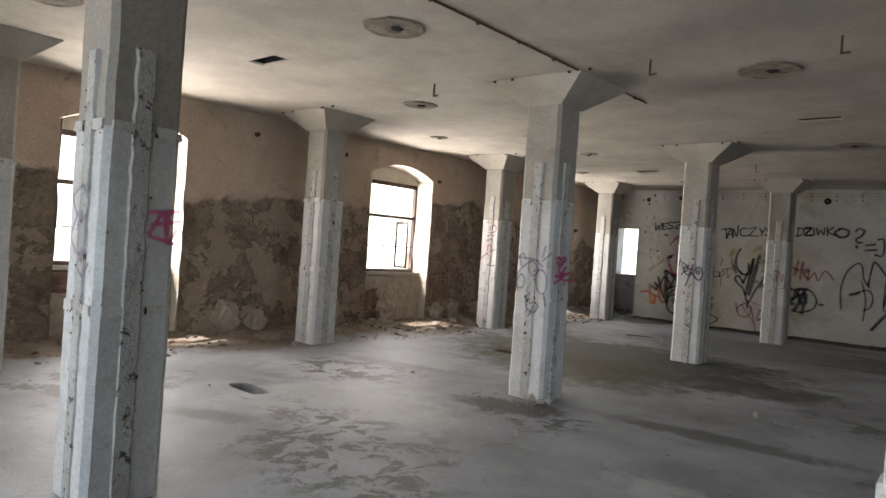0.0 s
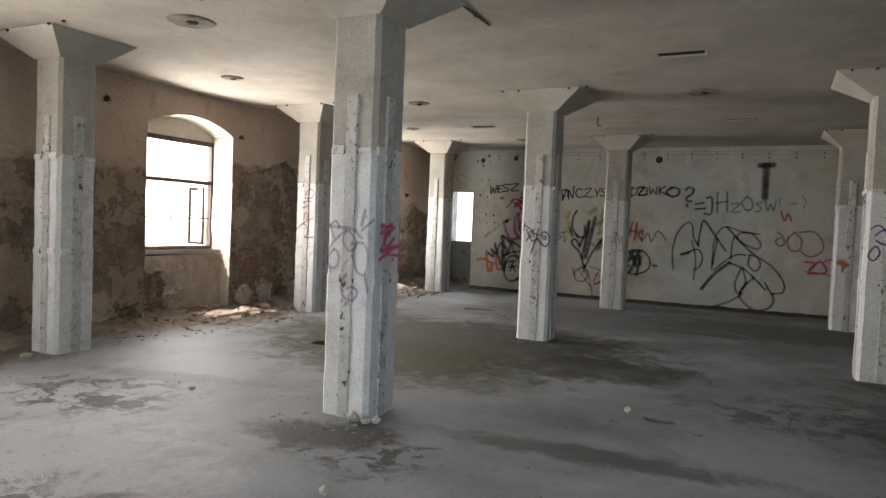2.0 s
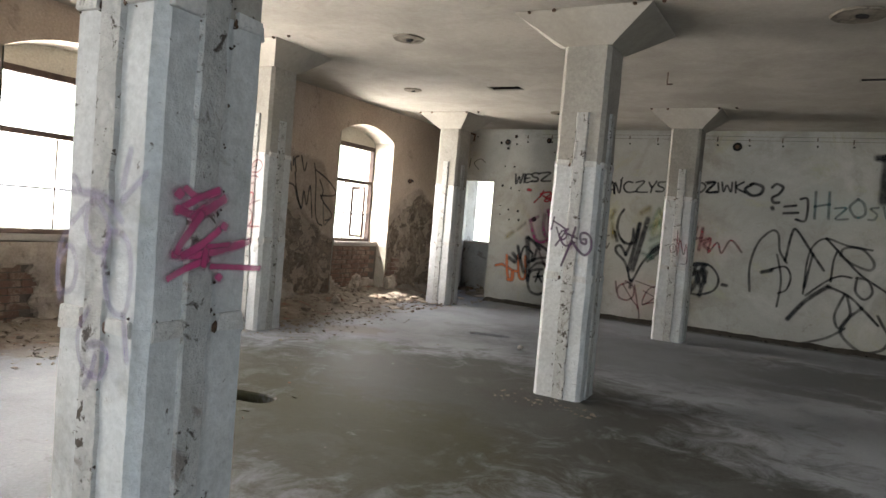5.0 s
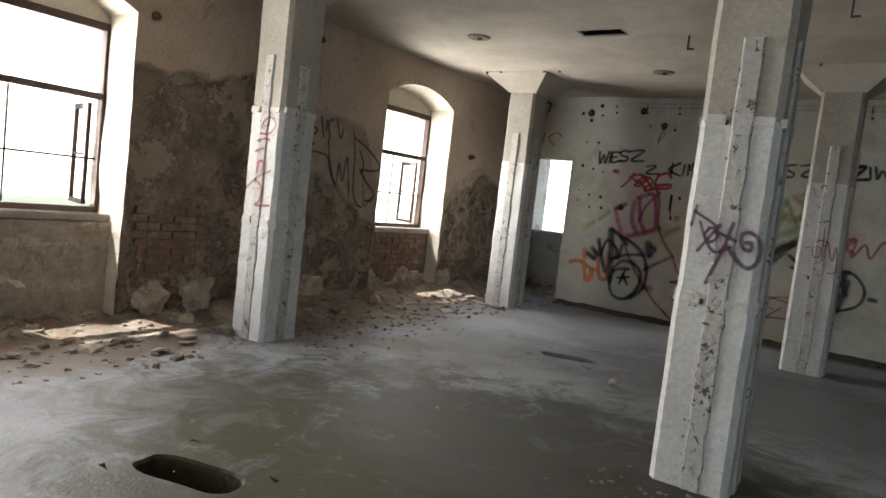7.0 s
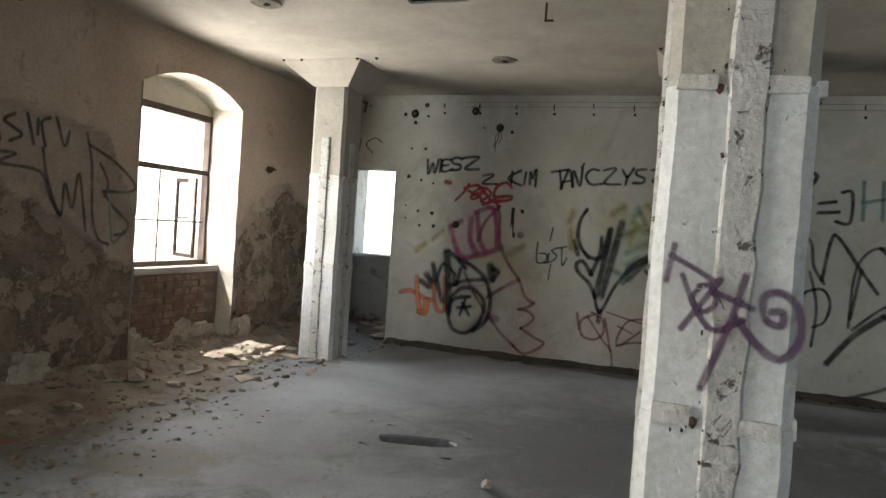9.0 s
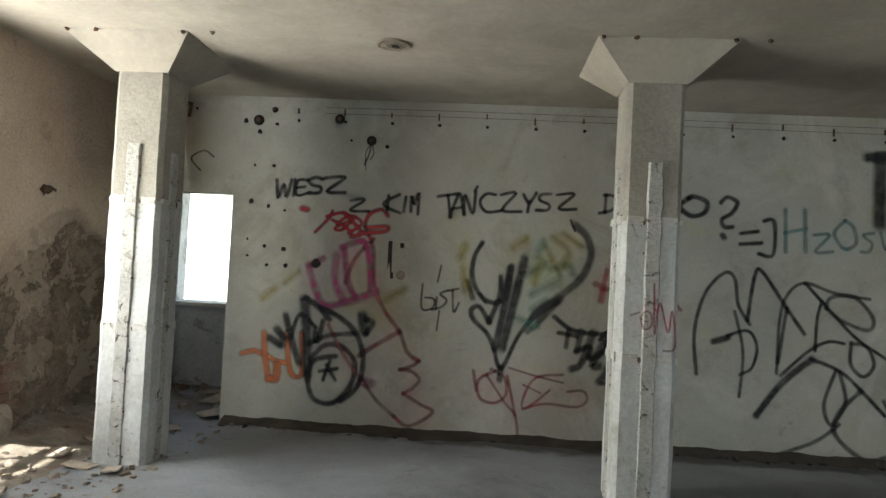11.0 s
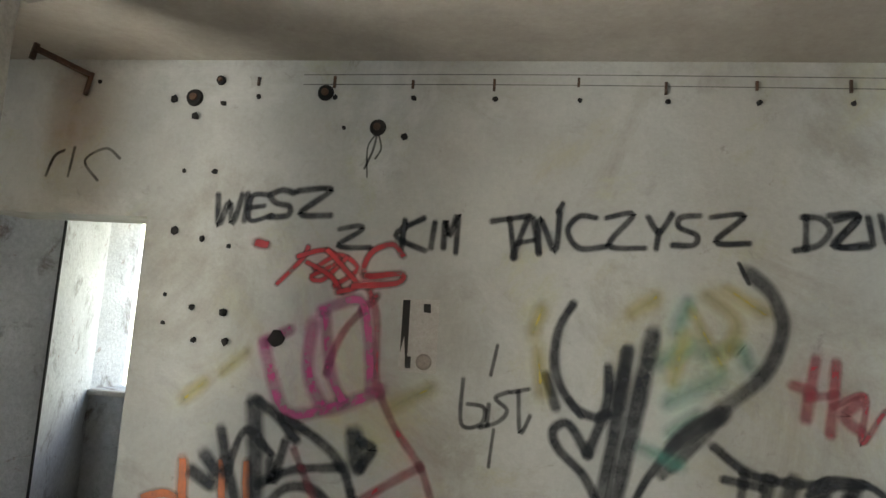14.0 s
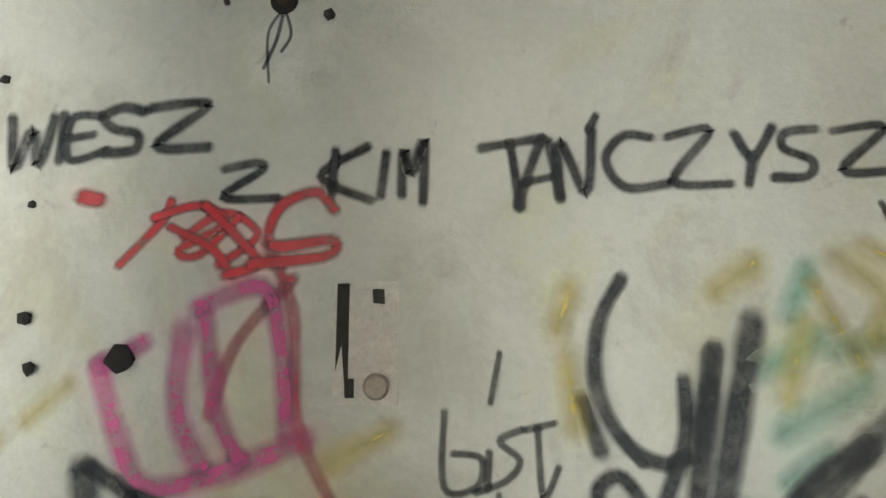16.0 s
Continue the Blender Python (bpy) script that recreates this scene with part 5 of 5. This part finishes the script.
for k in range(16):
    y = rnd.uniform(9.5, 16.0)
    ob = part("plaster_sheet", box(-rnd.uniform(0.04, 0.12), rnd.uniform(0.04, 0.12), -0.06, rnd.uniform(0.03, 0.09), 0, 0.014, bevel=0.004, rag=0.03), M_STONE)
    ob.matrix_basis = pose(rx := rnd.uniform(-7.4, -6.5), y, max(0.0, heap_z(rx, y)) + 0.012, rnd.uniform(-8, 8), rnd.uniform(-8, 8), rnd.uniform(0, 360))
    tagged(ob, "flat fallen sheet of plaster on the rubble", "rubble", group="fallen plaster sheets")
for x, y, tz in ((-6.55, 16.95, 20), (-6.8, 17.25, 70), (-7.0, 17.6, 10), (-6.55, 16.6, 40)):
    ob = part("plaster_sheet", box(-0.2, 0.2, -0.12, 0.12, 0, 0.03, bevel=0.005, rag=0.05), M_STONE)
    ob.matrix_basis = pose(x, y, 0.03, 5, -6, tz)
    tagged(ob, "flat fallen sheet of plaster in the next room", "rubble", group="fallen plaster sheets")

# ---- ceiling details ----


M_SCAR = surface("dark_ceiling_scar", (0.20, 0.17, 0.13), (0.32, 0.28, 0.22), [(9.0, 0.55, 0.65, (0.09, 0.075, 0.06))], relief=0.5, patch=6)


def ceiling_ring(x, y, r, seed):
    """A round scar in the ceiling where a fitting hung, with stubs of wire."""
    bm = bmesh.new()
    n = 26
    rows = []
    for k in range(n):
        a = 2 * math.pi * k / n
        w = 1 + 0.12 * noise.noise(Vector((math.cos(a) * 2, math.sin(a) * 2, seed)))
        rows.append([bm.verts.new((math.cos(a) * rr * w, math.sin(a) * rr * w, z)) for rr, z in ((r, -0.001), (r * 0.93, -0.016), (r * 0.75, -0.010), (r * 0.4, -0.02), (r * 0.2, -0.012))])
    for k in range(n):
        p, q = rows[k], rows[(k + 1) % n]
        for j in range(4):
            bm.faces.new((p[j], p[j + 1], q[j + 1], q[j]))
    bm.faces.new([p[4] for p in rows])
    ring = part("ceiling_scar", bm, M_SCAR)
    ring.location = (x, y, CEIL)
    hub = part("socket_hole", chunk(r * 0.3, seed, 0.3), M_DARK, ring, "black socket hole")
    hub.location = (r * 0.1, 0, -0.035)
    tagged(ring, "round brown scar in the ceiling with a dark socket", "ceiling scar", group="round ceiling scars")


for i, (x, y, r) in enumerate(((-3.02, 4.13, 0.26), (-4.86, 6.41, 0.21), (-0.86, 6.62, 0.27), (-4.8, 10.6, 0.16), (-0.9, 10.8, 0.2), (-6.3, 8.4, 0.14), (-4.7, 14.75, 0.13), (-4.9, 2.2, 0.25), (-6.2, 12.9, 0.13), (2.9, 10.5, 0.2))):
    ceiling_ring(x, y, r, i)


def hook(x, y, z, size, wall=False):
    """A bent iron pin."""
    bm = bmesh.new()
    r = 0.007
    segs = ((0, 0, 0, -1, size), (0, -size, 1, 0, size * 0.45)) if not wall else ((0, 0, 0, -1, size),)
    for x0, z0, dx, dz, ln in segs:
        if dz:
            add_box(bm, x0 - r, x0 + r, -r, r, z0 - ln, z0)
        else:
            add_box(bm, x0 - r, x0 + ln, -r, r, z0 - r, z0 + r)
    ob = part("iron_hook", bm, M_RUST)
    ob.location = (x, y, z)
    tagged(ob, "small rusty iron pin fixed in the building", "hook", group="iron pins")


for x, y in ((-3.99, 5.7), (-1.62, 5.88), (-0.17, 5.93), (-4.0, 13.2), (-2.6, 12.4)):
    hook(x, y, CEIL, 0.13)
for cx, cy in COLS:
    if cx < 2 and cy > 4:
        for k in range(-2, 4):
            if abs(k - 0.5) > 1.0:
                ob = part("ceiling_bolt", chunk(0.022, k + 9, 1.0), M_RUST)
                ob.location = (cx + k * 0.22, cy - 0.48, CEIL - 0.026)
                tagged(ob, "rusty bolt end sticking out of the ceiling", "bolt", group="ceiling bolts")

conduit = part("ceiling_conduit", box(-2.345, -2.325, 3.7, 7.4, CEIL - 0.012, CEIL + 0.001, bevel=0.003), M_RUST)
tagged(conduit, "thin rusty conduit running along the ceiling", "conduit")
for k in range(7):
    clip = part("clip", chunk(0.02, k, 0.8), M_RUST, conduit)
    clip.location = (-2.335, 3.8 + 0.55 * k, CEIL - 0.03)

# ---- end wall details ----
for k in range(-2, 16):
    x = -4.94 + 0.47 * k
    hook(x, END - 0.006, 3.13 + 0.01 * (k % 3), 0.05 + 0.02 * (k % 2), wall=True)
    ob = part("wall_plug", chunk(0.02, k + 40, 0.8), M_DARK)
    ob.matrix_basis = pose(x + 0.01, END + 0.004, 3.02, 90)
    tagged(ob, "dark plug hole in the end wall", "wall plug", group="plug holes")
for x, z, r in ((-6.28, 3.01, 0.055), (-5.13, 2.845, 0.05), (-5.46, 3.05, 0.05), (-2.29, 3.0, 0.07), (-6.12, 3.12, 0.03)):
    bm = bmesh.new()
    bmesh.ops.create_cone(bm, cap_ends=True, segments=20, radius1=r, radius2=r * 0.85, depth=0.02)
    hub = part("cable_outlet", bm, M_DARK)
    hub.matrix_basis = pose(x, END - 0.008, z, 90)
    bm = bmesh.new()
    bmesh.ops.create_cone(bm, cap_ends=True, segments=14, radius1=r * 0.55, radius2=r * 0.4, depth=0.03)
    inner = part("bushing", bm, M_RUST, hub)
    inner.location = (0, 0, 0.006)
    tagged(hub, "round black cable outlet in the plaster wall", "outlet", group="cable outlets")
graffiti("thin cable ends and soot hanging below an outlet", "y", END, [("grey", 0.015, [(-5.13, 2.80), (-5.15, 2.70), (-5.19, 2.60)]), ("grey", 0.012, [(-5.12, 2.80), (-5.10, 2.72), (-5.13, 2.66)]), ("grey", 0.012, [(-5.14, 2.80), (-5.18, 2.72), (-5.17, 2.55)])])
SMALL = ((298, 258), (341, 258), (294, 342), (290, 430), (330, 445), (375, 450), (292, 468), (338, 488), (382, 488), (515, 192), (597, 203), (272, 155), (155, 130), (343, 160), (305, 180), (372, 360), (335, 352))
for i, (u, v) in enumerate(SMALL):
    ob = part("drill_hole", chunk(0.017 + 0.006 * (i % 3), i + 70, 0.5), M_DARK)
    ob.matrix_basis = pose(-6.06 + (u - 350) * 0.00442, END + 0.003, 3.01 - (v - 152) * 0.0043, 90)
    tagged(ob, "small chipped hole in the plaster wall", "wall hole", group="chipped holes")
# chiselled recess of a missing switch box
box_x0, box_x1, box_z0, box_z1 = -4.91, -4.70, 1.47, 1.87
sw = part("switch_recess", box(box_x0, box_x1, END - 0.006, END + 0.001, box_z0, box_z1, rag=0.012), M_SILL)
# thin black slabs on the face paint the shade of the hollows
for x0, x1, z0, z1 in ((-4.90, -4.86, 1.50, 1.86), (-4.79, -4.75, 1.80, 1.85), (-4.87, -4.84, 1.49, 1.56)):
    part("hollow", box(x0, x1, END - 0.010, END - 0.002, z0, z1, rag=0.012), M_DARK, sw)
bm = bmesh.new()
bmesh.ops.create_cone(bm, cap_ends=True, segments=18, radius1=0.045, radius2=0.035, depth=0.016)
bmesh.ops.transform(bm, matrix=pose(-4.77, END - 0.012, 1.53, 90), verts=bm.verts[:])
part("round_socket", bm, M_RUBBLE, sw)
tagged(sw, "chiselled recess of a missing switch in the wall", "switch recess")
bm = chunk(0.06, 90, 0.35)
ob = part("plaster_break", bm, M_DARK)
ob.matrix_basis = pose(-5.61, END + 0.004, 1.60, 90, 30, 0)
tagged(ob, "dark ragged break in the plaster wall", "wall hole")
# iron bracket beside the passage
bm = bmesh.new()
add_box(bm, -0.016, 0.016, -0.34, 0.0, -0.014, 0.014)
add_box(bm, -0.012, 0.012, -0.345, -0.315, -0.07, 0.03)
add_box(bm, -0.010, 0.010, -0.012, 0.012, -0.13, 0.02)
bracket = part("iron_bracket", bm, M_RUST)
bracket.matrix_basis = pose(-6.98, END - 0.012, 3.14, -9, 0, -30)
tagged(bracket, "rusty iron bracket sticking out of the wall", "bracket")
graffiti("faint orange rust run below an iron bracket", "y", END, [("rust", 0.36, [(-7.05, 3.02), (-7.08, 2.80)])], 0.002)
graffiti("thin grey sprayed letters above the passage", "y", END, [("grey", 0.02, [(-7.2, 2.5), (-7.16, 2.62), (-7.10, 2.66)]), ("grey", 0.02, [(-7.05, 2.50), (-7.03, 2.68)]), ("grey", 0.02, [(-6.72, 2.62), (-6.82, 2.68), (-6.95, 2.6), (-6.85, 2.48)])])
# lines of conduit scars under the ceiling
for z in (3.10, 3.16):
    graffiti("faint grey conduit line along the wall top", "y", END, [("grey", 0.006, [(-5.6, z), (-4.0, z + 0.01), (-1.5, z), (1.5, z - 0.01)])], 0.002)
# side wall fittings
for y, z in ((11.9, 3.02), (7.6, 2.9), (9.95, 2.72), (5.9, 2.95), (15.2, 2.1)):
    ob = part("pipe_stub", chunk(0.045, int(y * 10), 1.2), M_RUST)
    ob.matrix_basis = pose(LEFT - 0.01, y, z, 0, 90, 0)
    tagged(ob, "rusty pipe stub in the side wall", "pipe stub", group="pipe stubs")

# ---- bricks and stones bared in the wall, last ----
brick_meshes = []
for k in range(4):
    bm = box(-0.05, 0.0, -0.122, 0.122, -0.031, 0.031, bevel=0.005)
    for v in bm.verts:
        v.co += noise.noise_vector(v.co * 14.0 + Vector((k * 7, 0, 0))) * 0.006
    me = bpy.data.meshes.new("brick")
    bm.to_mesh(me)
    bm.free()
    me.materials.append(M_BRICK)
    brick_meshes.append(me)


def lay(parent, x, y0, y1, z0, z1, keep, seed):
    """Courses of bricks on a face looking along +x; keep(y, z) tells where the plaster is gone."""
    rnd = random.Random(seed)
    z, row = z0 + 0.035, 0
    while z < z1:
        y = y0 + 0.13 + (0.13 if row % 2 else 0.0)
        while y < y1 - 0.10:
            if keep(y, z):
                b = new("brick", brick_meshes[rnd.randrange(4)])
                b.parent = parent
                b.location = (x + rnd.uniform(0.006, 0.022), y + rnd.uniform(-0.006, 0.006), z)
                b.rotation_euler = (rnd.uniform(-0.02, 0.02), 0, rnd.uniform(-0.03, 0.03))
            y += 0.258
        z, row = z + 0.076, row + 1


def skin(parent, x, y0, y1, z0, z1, keep, mat, thick=0.03):
    """Lumps of plaster left on a face looking along +x, where keep is not true."""
    bm = bmesh.new()
    st = 0.035
    ny, nz = int((y1 - y0) / st), int((z1 - z0) / st)
    g = {}
    for i in range(ny + 1):
        for k in range(nz + 1):
            y, z = y0 + (y1 - y0) * i / ny, z0 + (z1 - z0) * k / nz
            off = -0.03 if keep(y, z) else thick + 0.03 * fbm((x, y, z), 4.0)
            g[i, k] = bm.verts.new((x + off, y, z))
    for i in range(ny):
        for k in range(nz):
            bm.faces.new((g[i, k], g[i + 1, k], g[i + 1, k + 1], g[i, k + 1]))
    part("plaster_skin", bm, mat, parent)


def bare_w3(y, z):
    return z > 0.28 + 0.16 * noise.noise(Vector((y * 3, z, 1)))


def bare_w2(y, z):
    return z < 0.62 + 0.1 * noise.noise(Vector((y * 4, 0, 2))) and y < 8.72 + 0.15 * noise.noise(Vector((0, z * 6, 3)))


def bare_w1(y, z):
    return z > 0.55 + 0.14 * noise.noise(Vector((y * 3, z, 5)))


for (a, b), p, f, s in zip(WINDOWS, parapets, (bare_w1, bare_w1, bare_w2, bare_w3), (1, 2, 3, 4)):
    lay(p, LEFT - 0.20, a, b, 0.05, SILL - 0.08, f, s)
    skin(p, LEFT - 0.20, a + 0.02, b - 0.02, 0.0, SILL - 0.07, f, M_STONE)


def pier_w2(y, z):
    return z < 1.05 + 0.6 * noise.noise(Vector((y * 2, z * 2, 8)))


def pier_w3(y, z):
    return z < 0.75 + 0.5 * noise.noise(Vector((y * 3, z * 2, 9)))


lay(wall_left, LEFT - 0.068, 9.83, 11.3, 0.0, 1.3, pier_w2, 7)
lay(wall_left, LEFT - 0.06, 14.69, 15.3, 0.0, 1.1, pier_w3, 8)
for y, z, r in ((10.15, 0.02, 0.2), (14.9, 0.02, 0.17), (13.35, 0.10, 0.15), (14.12, 0.12, 0.14), (7.6, 0.02, 0.22), (5.6, 0.0, 0.26), (8.9, 0.02, 0.24), (10.65, 0.02, 0.2), (12.2, 0.0, 0.2), (11.4, 0.05, 0.2), (6.1, 0.0, 0.2)):
    deep = 0.17 if any(a < y < b for a, b in WINDOWS) else 0.02
    ob = part("boulder", chunk(r, int(y * 31), 1.0, 3), M_STONE, wall_left)
    bmx = ob.data
    for v in bmx.vertices:
        v.co.x *= 0.5
    ob.location = (LEFT - deep, y, z)
